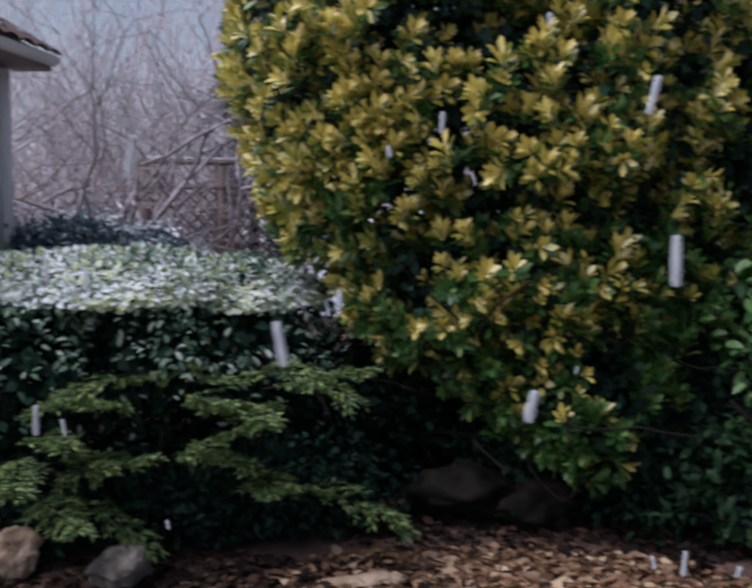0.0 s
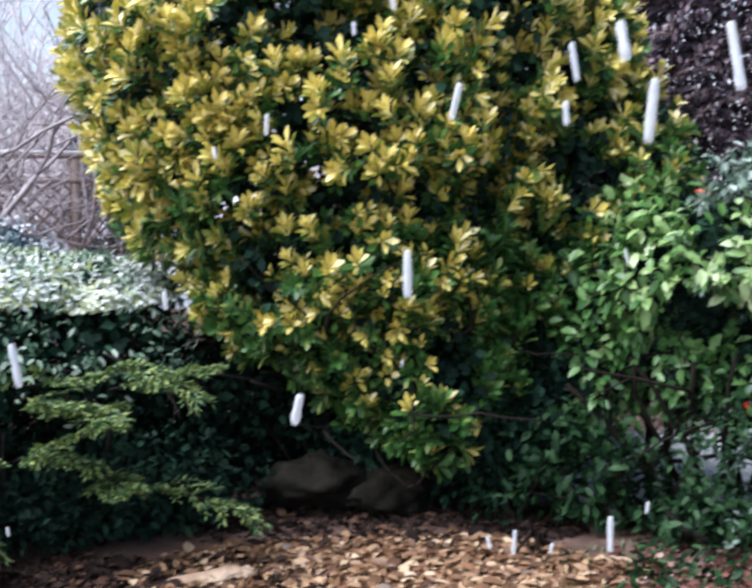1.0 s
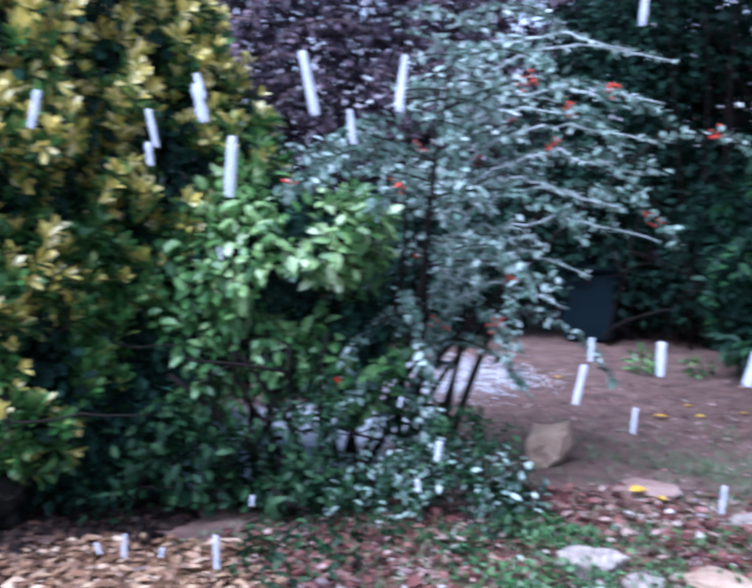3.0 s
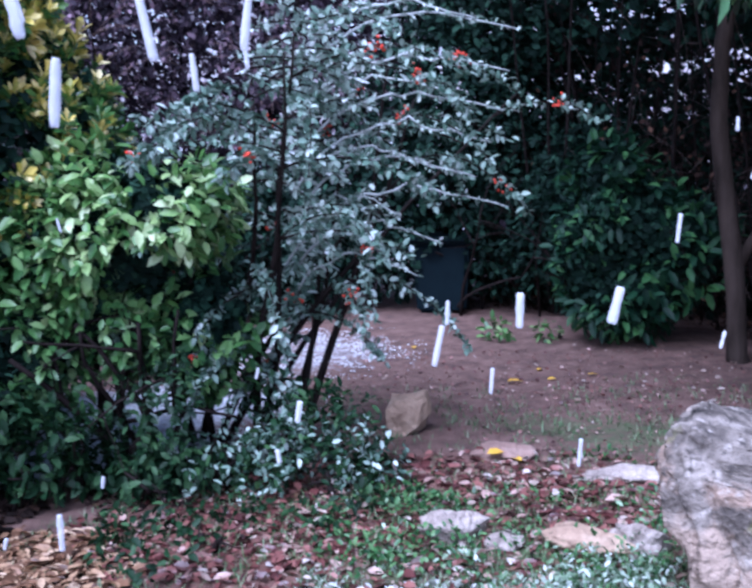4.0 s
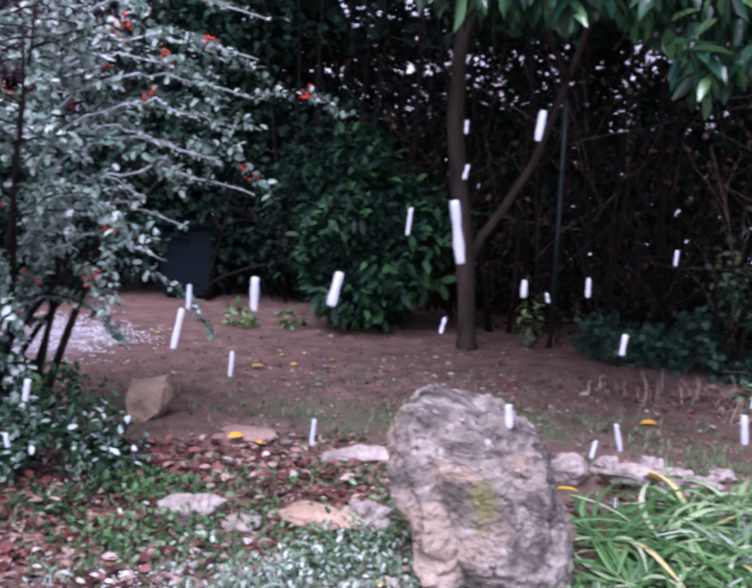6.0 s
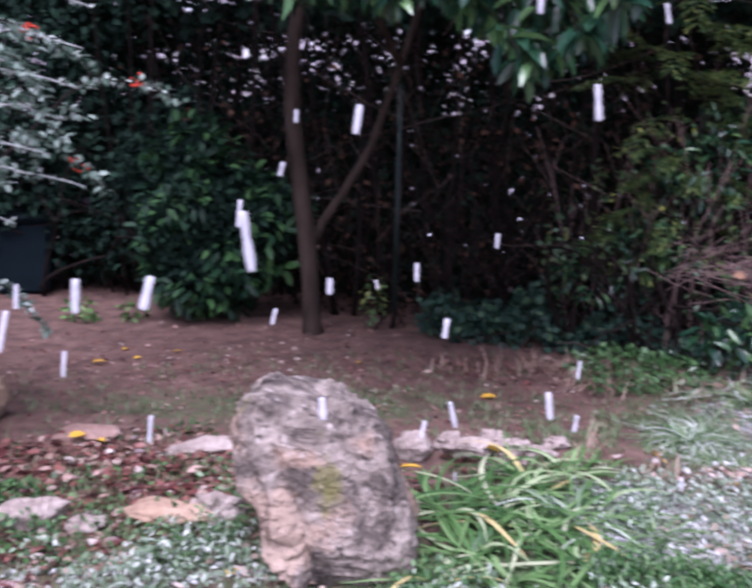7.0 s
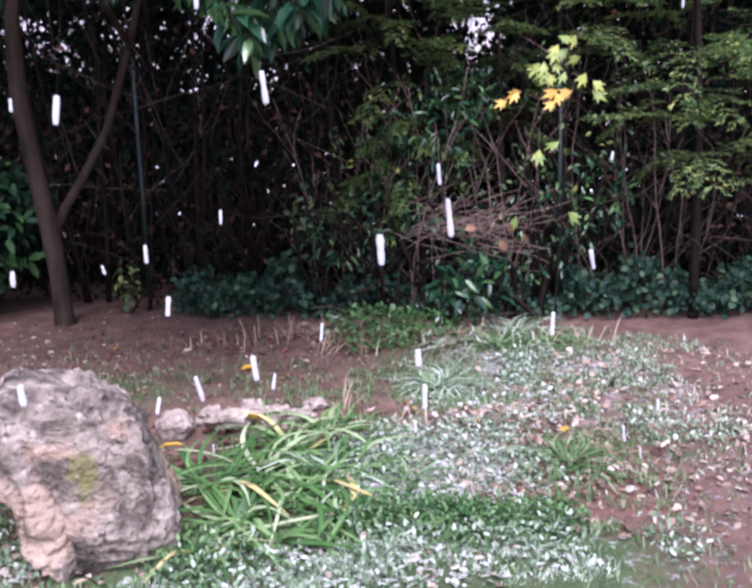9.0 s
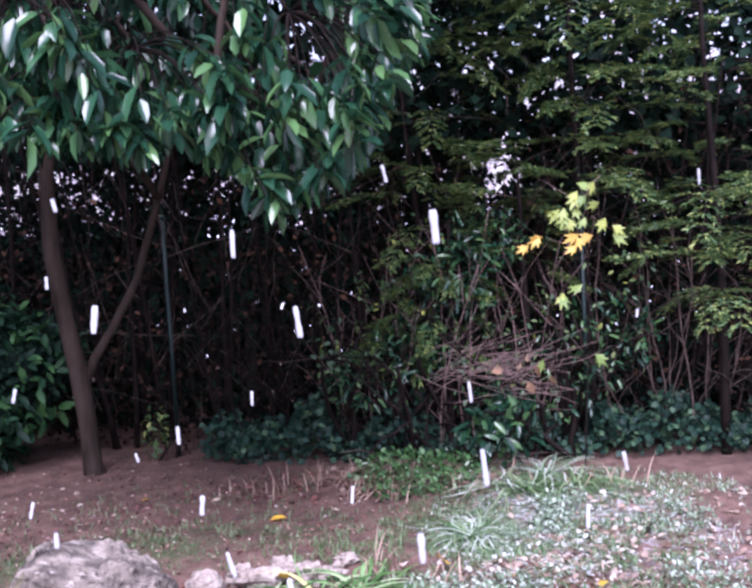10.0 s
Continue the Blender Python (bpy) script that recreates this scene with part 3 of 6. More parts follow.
def build_cotoneaster():
    az, r = -5.2, 5.0
    foot = polar(az, r)
    right, deep = local_axes(az)
    bush = thing("cotoneaster_bush", "arching grey-leaved berry bush dusted with snow", "shrub", foot)
    wood, leaf, fruit, frost, pale = Build(), Build(), Build(), Build(), Build()
    starts = []
    for k in range(11):
        lean = right * rng.uniform(-.25, .55) + deep * rng.uniform(-.2, .35)
        pts = wander(foot + right * rng.uniform(-.35, .35) + deep * rng.uniform(-.15, .25) + np.array([0, 0, -.03]), lean + np.array([0, 0, 1.0]), rng.uniform(1.6, 2.5), 12, .16)
        stem = Build()
        stem.tube(pts, np.linspace(rng.uniform(.016, .026), .006, len(pts)), 6)
        part("stem", stem, M["twig_dark"], bush)
        starts += list(pts[3:])
    starts = np.array(starts)
    P, A, U, S = [], [], [], []
    for k in range(100):
        s = starts[rng.integers(len(starts))]
        if s[2] > 1.75 and (s - foot) @ right < .1:
            continue
        out = right * (rng.uniform(-.8, 1.25)) + deep * rng.uniform(-.9, .5)
        high = s[2] > 1.1
        if not high and out @ right > .15:
            continue
        pts = wander(s, unit(out) + np.array([0, 0, .55 if high else .2]), rng.uniform(.5, 1.0 if high else .75), 12, .12, droop=.1)
        pts = pts[pts[:, 2] > .08]
        if len(pts) < 4:
            continue
        wood.tube(pts, np.linspace(.006, .002, len(pts)), 4)
        n = 95
        t = rng.uniform(.1, 1, n) * (len(pts) - 1)
        i = np.minimum(t.astype(int), len(pts) - 2)
        q = pts[i] + (pts[i + 1] - pts[i]) * (t - i)[:, None]
        along = unit(pts[i + 1] - pts[i])
        P.append(q + .012 * rng.normal(size=q.shape))
        A.append(unit(along * .4 + rand_dirs(n)))
        U.append(np.array([0, 0, 1.0]) + .5 * rng.normal(size=(n, 3)))
        S.append(rng.uniform(.032, .054, n))
        if rng.random() < .42:
            c = pts[rng.integers(3, len(pts))]
            for _ in range(rng.integers(6, 16)):
                ball(fruit, c + .02 * rng.normal(size=3), rng.uniform(.006, .01))
    tips = ((9.8, .088), (9.3, .05), (9.0, .013), (8.3, -.017), (9.2, -.08), (7.4, -.05), (5.5, -.115), (4.1, -.147), (3.2, -.086), (-7.4, .009), (7.6, .1), (6.4, .03), (5.0, -.04), (-5.0, -.02), (2.0, -.12))
    for a, el in tips:
        end = polar(a, 4.75, 1.6 + el * 4.75)
        s = foot + right * ((end - foot) @ right * .25) + np.array([0, 0, end[2] - .12])
        k = np.linspace(0, 1, 15)[:, None]
        pts = s + (end - s) * k + np.array([0, 0, .16]) * np.sin(np.pi * k ** .8) + .012 * rng.normal(size=(15, 3)) * np.sin(np.pi * k)
        pale.tube(pts, np.linspace(.008, .003, 15), 5)
        n = 75
        t = rng.random(n) ** .9 * 14
        i = np.minimum(t.astype(int), 13)
        frost.leaves(pts[i] + (pts[i + 1] - pts[i]) * (t - i)[:, None] + .008 * rng.normal(size=(n, 3)), unit(unit(pts[i + 1] - pts[i]) * .6 + rand_dirs(n)), np.array([0, 0, 1.0]) + .5 * rng.normal(size=(n, 3)),
                     rng.uniform(.026, .046, n) * (1.15 - .5 * t / 14), .6)
    for k in range(30):
        s = foot + right * (rng.uniform(-.1, .45) if k < 32 else rng.uniform(-.6, .3)) + deep * rng.uniform(-.25, .2) + np.array([0, 0, rng.uniform(1.15, 2.3) if k < 32 else rng.uniform(.9, 1.6)])
        pts = wander(s, right * (rng.uniform(.6, 1.1) if k < 32 else rng.uniform(-.8, .5)) - deep * rng.uniform(-.1, .7) + np.array([0, 0, rng.uniform(.1, .6)]), rng.uniform(.35, .6), 14, .06, droop=.075)
        wood.tube(pts, np.linspace(.006, .002, len(pts)), 4)
        n = 60
        t = rng.uniform(.0, 1, n) ** .8 * (len(pts) - 1)
        i = np.minimum(t.astype(int), len(pts) - 2)
        frost.leaves(pts[i] + (pts[i + 1] - pts[i]) * (t - i)[:, None] + .008 * rng.normal(size=(n, 3)), unit(unit(pts[i + 1] - pts[i]) * .7 + rand_dirs(n)), np.array([0, 0, 1.0]) + .5 * rng.normal(size=(n, 3)),
                     rng.uniform(.032, .055, n), .6)
    low = place_blobs(az, r, [(-.45, -.25, .3, .4, .35, .35), (-.05, -.2, .2, .3, .3, .22), (.15, .1, 1.25, .6, .45, .5)])
    p, nor = on_blobs(low, 380, gap=.6, gap_size=.25, inside=.7)
    P.append(p)
    A.append(unit(nor + 1.2 * rand_dirs(len(p))))
    U.append(nor * .4 + np.array([0, 0, .8]) + .4 * rng.normal(size=p.shape))
    S.append(rng.uniform(.04, .07, len(p)))
    leaf.leaves(np.concatenate(P), np.concatenate(A), np.concatenate(U), np.concatenate(S), .6)
    part("brushwood", wood, M["twig_dark"], bush, kind="stuff")
    part("tip_wood", pale, M["twig_pale"], bush, "pale frosted arching twig tips", kind="stuff")
    part("foliage", leaf, M["grey_green"], bush, kind="stuff")
    part("tip_foliage", frost, M["frost_tip"], bush, "frosted pale leaves on the arching tips", kind="stuff")
    part("fruit", fruit, M["berry"], bush, "bright red berries in small bunches", kind="stuff")


ICO_V = unit(np.array([(0, 0, 1), (0, 0, -1), (1, 0, 0), (-1, 0, 0), (0, 1, 0), (0, -1, 0)], float))
ICO_F = [(0, 2, 4), (0, 4, 3), (0, 3, 5), (0, 5, 2), (1, 4, 2), (1, 3, 4), (1, 5, 3), (1, 2, 5)]


def ball(b, centre, radius, mat=0):
    b.add(np.asarray(centre) + BERRY_V * radius, BERRY_F, mat)


_g = (1 + 5 ** .5) / 2
BERRY_V = unit(np.array([(-1, _g, 0), (1, _g, 0), (-1, -_g, 0), (1, -_g, 0), (0, -1, _g), (0, 1, _g), (0, -1, -_g), (0, 1, -_g), (_g, 0, -1), (_g, 0, 1), (-_g, 0, -1), (-_g, 0, 1)]))
BERRY_F = [(0, 11, 5), (0, 5, 1), (0, 1, 7), (0, 7, 10), (0, 10, 11), (1, 5, 9), (5, 11, 4), (11, 10, 2), (10, 7, 6), (7, 1, 8), (3, 9, 4), (3, 4, 2), (3, 2, 6), (3, 6, 8), (3, 8, 9), (4, 9, 5), (2, 4, 11), (6, 2, 10), (8, 6, 7), (9, 8, 1)]
build_cotoneaster()


# ---- low hedge with snow on its top, and conifer sprays before it ----
def build_low_hedge():
    az, r = -52.0, 5.0
    foot = polar(az, r)
    hedge = thing("low_hedge", "clipped low evergreen hedge with snow on its flat top", "hedge", foot)
    bl = place_blobs(az, r, [(-1.1, .05, .7, .75, .72, .58), (-.5, 0, .7, .7, .8, .57), (.1, .05, .71, .7, .8, .57), (.55, .1, .68, .55, .7, .56), (-1.9, .1, .7, .8, .7, .57),
                               (-1.7, .35, 1.04, .75, .95, .2), (-.9, .35, 1.04, .8, .95, .2), (-.1, .35, 1.04, .8, .95, .21), (.5, .4, .99, .55, .8, .2)])
    for k in range(16):
        one_limb("branch", hedge, M["twig_dark"], foot + local_axes(az)[0] * rng.uniform(-1.8, .8) + np.array([0, 0, -.03]), (rng.normal() * .2, rng.normal() * .2, 1), .5, .018, 1, 3)
    core(bl, M["shade_green"], hedge, .86, 6000)
    p, nor = on_blobs(bl, 24000, gap=.26, gap_size=.2, inside=.15)
    keep = (p[:, 2] > .72 + .1 * np.sin(5 * p[:, 0])) | (rng.random(len(p)) < .16)
    p, nor = p[keep], nor[keep]
    b = Build()
    b.leaves(p, unit(nor * .5 + .8 * rand_dirs(len(p))), nor + np.array([0, 0, .6]) + .4 * rng.normal(size=p.shape), rng.uniform(.028, .055, len(p)), .5)
    part("foliage", b, M["snowy_hedge"], hedge, kind="stuff")
    p, nor = on_blobs(bl[5:], 42000, inside=.05)
    keep = nor[:, 2] > .3 + .45 * rng.random(len(p)) ** 2 + .2 * np.sin(6 * p[:, 0]) * (p[:, 2] < 1.12)
    p, nor = p[keep], nor[keep]
    b = Build()
    b.leaves(p, unit(nor * .12 + rand_dirs(len(p)) * np.array([1, 1, .35])), nor + .12 * rng.normal(size=p.shape), rng.uniform(.034, .055, len(p)), .65)
    part("snowy_top", b, M["snowy_top"], hedge, "clipped top dusted with wet snow", kind="stuff")


build_low_hedge()


def spray(b, start, direction, length, lift, full=1.0):
    """A flat feathery conifer branch: an axis with side shoots of overlapping scale leaves."""
    pts = wander(start, direction, length, 9, .1, droop=-lift)
    b.tube(pts, np.linspace(.006, .002, 10), 4, 1)
    for i in range(2, 10):
        along = unit(pts[i] - pts[i - 1])
        side = unit(np.cross(along, [0, 0, 1.0]) + 1e-6)
        for sgn in (-1, 1):
            d = unit(along * .8 + sgn * side * .8 + np.array([0, 0, .15]) + .15 * rng.normal(size=3))
            ln = length * .3 * (1.15 - i / 11)
            n = int(9 * full)
            t = np.linspace(0, 1, n)[:, None]
            q = pts[i] + d * ln * t + np.array([0, 0, -.03]) * t ** 2
            for s2 in (-1, 1):
                ax = unit(d + s2 * .6 * np.cross(d, [0, 0, 1.0]) + .25 * rng.normal(size=(n, 3)))
                b.leaves(q, ax, np.array([0, 0, 1.0]) + .3 * rng.normal(size=(n, 3)), rng.uniform(.03, .05, n), .3, 0, SMALL, SMALL_FACES)


def build_juniper(az, r, count, reach, height):
    foot = polar(az, r)
    right, deep = local_axes(az)
    bush = thing("conifer_bush", "spreading conifer with feathery yellow-green sprays", "shrub", foot, "conifers before the low hedge")
    b = Build()
    for k in range(count):
        out = right * rng.uniform(-1, 1) - deep * rng.uniform(.1, .9)
        z = rng.uniform(.25, height)
        spray(b, foot + np.array([0, 0, z]) + unit(out) * .08, unit(out) + np.array([0, 0, rng.uniform(-.1, .35)]), reach * rng.uniform(.7, 1.3), rng.uniform(-.06, .04), 1.5)
    part("foliage", b, [M["juniper"], M["twig_dark"]], bush, kind="stuff")
    t = Build()
    t.tube(wander(foot + np.array([0, 0, -.05]), (0.1, 0, 1), height * .75, 6, .1), np.linspace(.02, .006, 7), 6)
    part("trunk", t, M["twig_dark"], bush)


build_juniper(-45.5, 4.45, 7, .52, .9)
build_juniper(-50.5, 4.4, 6, .45, .8)
build_juniper(-57.5, 4.4, 6, .42, .6)


# ---- stones ----
def stone(name, label, az, r, size, seed, material, turn=0.0, rough=.22, z=0.0, group="", cuts=5, tilt=0.0, level=4, near=.55, far=.85):
    """A broken stone: a ball cut by random planes and roughened."""
    bm = bmesh.new()
    bmesh.ops.create_icosphere(bm, subdivisions=level, radius=1.0)
    g = np.random.default_rng(seed)
    planes = [(Vector(unit(g.normal(size=3))), g.uniform(near, far)) for _ in range(cuts + 4)]
    for v in bm.verts:
        p = v.co.copy()
        for nrm, d in planes:
            over = p.dot(nrm) - d
            if over > 0:
                p -= nrm * over * .9
        f = noise.fractal(p * 2.1 + Vector((seed * 3.7, 0, 0)), 0.9, 2.1, 5)
        p *= 1 + rough * f
        v.co = Vector((p.x * size[0], p.y * size[1], p.z * size[2]))
    me = bpy.data.meshes.new(name)
    bm.to_mesh(me)
    bm.free()
    me.shade_smooth()
    me.materials.append(material)
    ob = new(name, me)
    c = polar(az, r)
    low = min(v.co.z for v in me.vertices)
    ob.matrix_basis = pose(c[0], c[1], z - low * .62, tilt, 0, turn - az)
    return tagged(ob, label, "stone", group)


def build_boulder():
    """The standing limestone block: flat-topped, its right flank sloping out, with a broken tan ledge low on its left."""
    az, r = 23.4, 3.38
    bm = bmesh.new()
    bmesh.ops.create_icosphere(bm, subdivisions=6, radius=1.0)
    squash = lambda a: math.copysign(abs(a) ** 0.33, a)
    for v in bm.verts:
        p = v.co
        x, y, z = squash(p.x), squash(p.y), squash(p.z)
        h = (z + 1) / 2
        left = float(np.interp(h, [0, .08, .2, .3, .45, .6, .75, .9, 1], [-.18, -.23, -.25, -.28, -.335, -.35, -.36, -.34, -.32]))
        right = float(np.interp(h, [0, .08, .2, .3, .45, .6, .75, .9, 1], [.21, .285, .32, .31, .29, .25, .205, .14, .08]))
        X = (left + right) / 2 + x * (right - left) / 2
        q = Vector((X, y * (.25 - .04 * h) + .06 * h, h * (.705 - .05 * (X + .33) / .45)))
        n1 = noise.fractal(q * 3.6 + Vector((3, 1, 7)), 0.8, 2.1, 8)
        ridge = noise.ridged_multi_fractal(Vector((q.x * 9 + q.z * 2.5, q.y * 9, q.z * 3)) + Vector((9, 4, 2)), 0.8, 2.1, 5, 0.9, 2.0)
        pit = noise.turbulence(q * 22, 4, False)
        cell = noise.voronoi(q * 7.5)[0]
        chip = noise.turbulence(q * 11 + Vector((2, 6, 1)), 3, True)
        d = -.018 * chip + .044 * n1 - .022 * ridge - .018 * pit + .03 * (cell[1] - cell[0])
        if h < .52:
            seam = -.19 + .35 * (.36 - q.z) + .05 * n1
            d -= .07 * math.exp(-((q.x - seam) / .022) ** 2)
            if q.x < seam:
                d += .02 * math.sin(q.z * 40 + q.x * 16 + 4 * n1) - .02
        out = Vector((q.x, q.y, (q.z - .35) * .6)).normalized()
        v.co = q + out * d
    me = bpy.data.meshes.new("boulder")
    bm.to_mesh(me)
    bm.free()
    me.shade_smooth()
    me.materials.append(M["boulder"])
    ob = new("boulder", me)
    c = polar(az, r)
    ob.matrix_basis = pose(c[0], c[1], -.05, 0, 0, -az - 4)
    tagged(ob, "tall weathered grey limestone boulder with moss, on leafy soil", "rock")


def boulder_material():
    m = M["rock"].copy()
    m.name = "weathered_limestone"
    n, l = m.node_tree.nodes, m.node_tree.links
    bsdf = n["Principled BSDF"]
    old = bsdf.inputs["Base Color"].links[0].from_socket
    co = next(k for k in n if k.type == "TEX_COORD")
    col = old
    for scale, low, high, tint, vec in ((3.2, .6, .7, (0.36, 0.25, 0.18), (9, 2, 4)), (22, .58, .74, (0.47, 0.42, 0.37), (0, 0, 0)), (30, .58, .66, (0.08, 0.067, 0.058), (5, 1, 3)), (5.5, .67, .75, (0.15, 0.15, 0.055), (2, 8, 1))):
        mp = n.new("ShaderNodeMapping")
        mp.inputs["Location"].default_value = vec
        l.new(co.outputs["Object"], mp.inputs["Vector"])
        t = n.new("ShaderNodeTexNoise")
        t.inputs["Scale"].default_value, t.inputs["Detail"].default_value = scale, 7
        l.new(mp.outputs["Vector"], t.inputs["Vector"])
        r = n.new("ShaderNodeMapRange")
        r.inputs["From Min"].default_value, r.inputs["From Max"].default_value = low, high
        l.new(t.outputs["Fac"], r.inputs["Value"])
        x = n.new("ShaderNodeMix")
        x.data_type = "RGBA"
        l.new(r.outputs["Result"], x.inputs["Factor"])
        l.new(col, x.inputs["A"])
        x.inputs["B"].default_value = (*tint, 1)
        col = x.outputs["Result"]
    sep = n.new("ShaderNodeVectorMath")
    sep.operation = "SUBTRACT"
    l.new(co.outputs["Object"], sep.inputs[0])
    sep.inputs[1].default_value = (0.0, -0.22, 0.4)
    flat = n.new("ShaderNodeVectorMath")
    flat.operation = "MULTIPLY"
    l.new(sep.outputs["Vector"], flat.inputs[0])
    flat.inputs[1].default_value = (2.6, 1.0, 1.15)
    size = n.new("ShaderNodeVectorMath")
    size.operation = "LENGTH"
    l.new(flat.outputs["Vector"], size.inputs[0])
    fuzz = n.new("ShaderNodeTexNoise")
    fuzz.inputs["Scale"].default_value, fuzz.inputs["Detail"].default_value = 16.0, 8.0
    l.new(co.outputs["Object"], fuzz.inputs["Vector"])
    sumup = n.new("ShaderNodeMath")
    sumup.operation = "MULTIPLY_ADD"
    l.new(fuzz.outputs["Fac"], sumup.inputs[0])
    sumup.inputs[1].default_value = -0.32
    l.new(size.outputs["Value"], sumup.inputs[2])
    edge = n.new("ShaderNodeMapRange")
    edge.inputs["From Min"].default_value, edge.inputs["From Max"].default_value = -0.08, -0.03
    edge.inputs["To Min"].default_value, edge.inputs["To Max"].default_value = 0.55, 0.0
    l.new(sumup.outputs["Value"], edge.inputs["Value"])
    x = n.new("ShaderNodeMix")
    x.data_type = "RGBA"
    l.new(edge.outputs["Result"], x.inputs["Factor"])
    l.new(col, x.inputs["A"])
    x.inputs["B"].default_value = (0.19, 0.19, 0.04, 1)
    col = x.outputs["Result"]
    off = n.new("ShaderNodeVectorMath")
    off.operation = "DISTANCE"
    l.new(co.outputs["Object"], off.inputs[0])
    off.inputs[1].default_value = (-0.25, -0.2, 0.19)
    near = n.new("ShaderNodeMath")
    near.operation = "MULTIPLY_ADD"
    l.new(fuzz.outputs["Fac"], near.inputs[0])
    near.inputs[1].default_value = -0.3
    l.new(off.outputs["Value"], near.inputs[2])
    rim = n.new("ShaderNodeMapRange")
    rim.inputs["From Min"].default_value, rim.inputs["From Max"].default_value = 0.0, 0.08
    rim.inputs["To Min"].default_value, rim.inputs["To Max"].default_value = 0.8, 0.0
    l.new(near.outputs["Value"], rim.inputs["Value"])
    x = n.new("ShaderNodeMix")
    x.data_type, x.blend_type = "RGBA", "MIX"
    l.new(rim.outputs["Result"], x.inputs["Factor"])
    l.new(col, x.inputs["A"])
    x.inputs["B"].default_value = (0.42, 0.315, 0.24, 1)
    l.new(x.outputs["Result"], bsdf.inputs["Base Color"])
    return m


M["boulder"] = boulder_material()
build_boulder()


def block_stone(az, r):
    """A broken block: the hull of a few corners, its faces roughened."""
    bm = bmesh.new()
    for x, y, z in ((-.1, -.08, .16), (-.07, .09, .2), (.1, -.05, .23), (.12, .1, .2), (.14, -.02, .12), (.06, -.11, .06), (-.07, -.07, -.04), (-.1, .1, -.04), (.1, .12, -.04)):
        bm.verts.new((x, y, z))
    bmesh.ops.convex_hull(bm, input=bm.verts[:])
    bmesh.ops.triangulate(bm, faces=bm.faces[:])
    bmesh.ops.subdivide_edges(bm, edges=bm.edges[:], cuts=7, use_grid_fill=True)
    for v in bm.verts:
        v.co += v.co.normalized() * (.02 * noise.fractal(v.co * 9, .8, 2.1, 5))
    me = bpy.data.meshes.new("stone")
    bm.to_mesh(me)
    bm.free()
    me.materials.append(M["rock_tan"])
    ob = new("stone", me)
    c = polar(az, r)
    ob.matrix_basis = pose(c[0], c[1], .01, 0, 0, -az)
    tagged(ob, "angular tan limestone block on the soil edge", "stone")


block_stone(3.2, 5.15)
stone("stone", "flat reddish tan slab among fallen leaves", 8.8, 4.75, (.17, .14, .05), 5, M["rock_pink"], 10)
stone("stone", "flat tan stone in the grass edging", 13.4, 3.74, (.18, .11, .055), 8, M["rock_tan"], -8)
stone("stone", "pale rough stone in the grass edging", 5.9, 3.8, (.15, .10, .07), 12, M["rock_pale"], 5)
stone("stone", "pale pinkish stone in the grass edging", 16.5, 3.75, (.12, .09, .065), 15, M["rock_pale"], 0)
stone("stone", "small pinkish stone in the grass edging", 8.9, 3.75, (.09, .06, .04), 18, M["rock_pale"], 30)
stone("stone", "long low tan stone beside the boulder", 15.6, 4.5, (.24, .08, .05), 21, M["rock_pale"], 5)
stone("stone", "rounded pale stone beside the boulder", 28.3, 4.5, (.10, .08, .08), 25, M["rock_pale"], 0)
stone("stone", "pale jagged stone at the edge of the bed", 31.4, 4.5, (.15, .08, .06), 27, M["rock_pale"], 0, rough=.45)
stone("stone", "pale jagged stone at the edge of the bed", 34.0, 4.55, (.10, .08, .055), 29, M["rock_pale"], 40, rough=.45)
for az, r, size, seed, turn in ((30.2, 4.6, (.07, .06, .05), 51, 20), (32.8, 4.62, (.08, .06, .06), 53, 70), (35.6, 4.5, (.09, .07, .05), 55, 10), (36.6, 4.72, (.07, .05, .04), 57, 50), (33.2, 4.36, (.06, .05, .035), 59, 0), (20.0, 4.55, (.09, .06, .04), 61, 30), (18.2, 4.75, (.06, .05, .035), 63, 0)):
    stone("stone", "small rough limestone rubble edging the bed", az, r, size, seed, M["rock_pale"], turn, rough=.45, group="rubble edging")
stone("stone", "mossy low stone coloured near black for shade under the golden shrub", -33, 4.75, (.3, .2, .17), 31, M["rock_dark"], 0, rough=.4)
stone("stone", "mossy low stone coloured near black for shade under the golden shrub", -28.5, 4.7, (.26, .18, .14), 47, M["rock_dark"], 30, rough=.4)
stone("stone", "tan stone at the foot of the low hedge", -58.2, 4.3, (.12, .1, .12), 33, M["rock_tan"], 0)
stone("stone", "grey stone at the foot of the low hedge", -53, 4.05, (.14, .1, .1), 35, M["rock"], 20)
stone("stone", "long flat tan stone at the foot of the conifers", -39.2, 3.9, (.17, .07, .03), 37, M["rock_tan"], 8)


# ---- growth filling the ground under and behind large shrubs, mostly in shade-darkened colours ----
# Mounds added to fill dark gaps; the shade there is their colour.
leafy_shrub("shade_fill_mound", "added dark leaf mound, shade in its colour, under the golden shrub", -38.5, 5.3, [(0, 0, .4, .75, .4, .5), (.6, .3, .45, .8, .4, .55)], 2600, .06, M["shade_green"], core_mat=M["shade_green"], gap=.2, stems=2, stem_h=.3)
leafy_shrub("shade_fill_mound", "added dark leaf mound, shade in its colour, under the golden shrub", -27, 5.9, [(0, 0, .5, .9, .4, .7), (.8, .2, .4, .5, .4, .4)], 2600, .07, M["shade_green"], core_mat=M["shade_green"], gap=.05, stems=2, stem_h=.3)
leafy_shrub("shade_fill_mound", "added low dark leaf mound, shade in its colour, between conifers and leaf litter", -47, 4.55, [(0, 0, .2, .9, .3, .3), (-.8, 0, .2, .6, .3, .3)], 3000, .05, M["shade_green"], core_mat=M["shade_green"], gap=.05, stems=2, stem_h=.2)
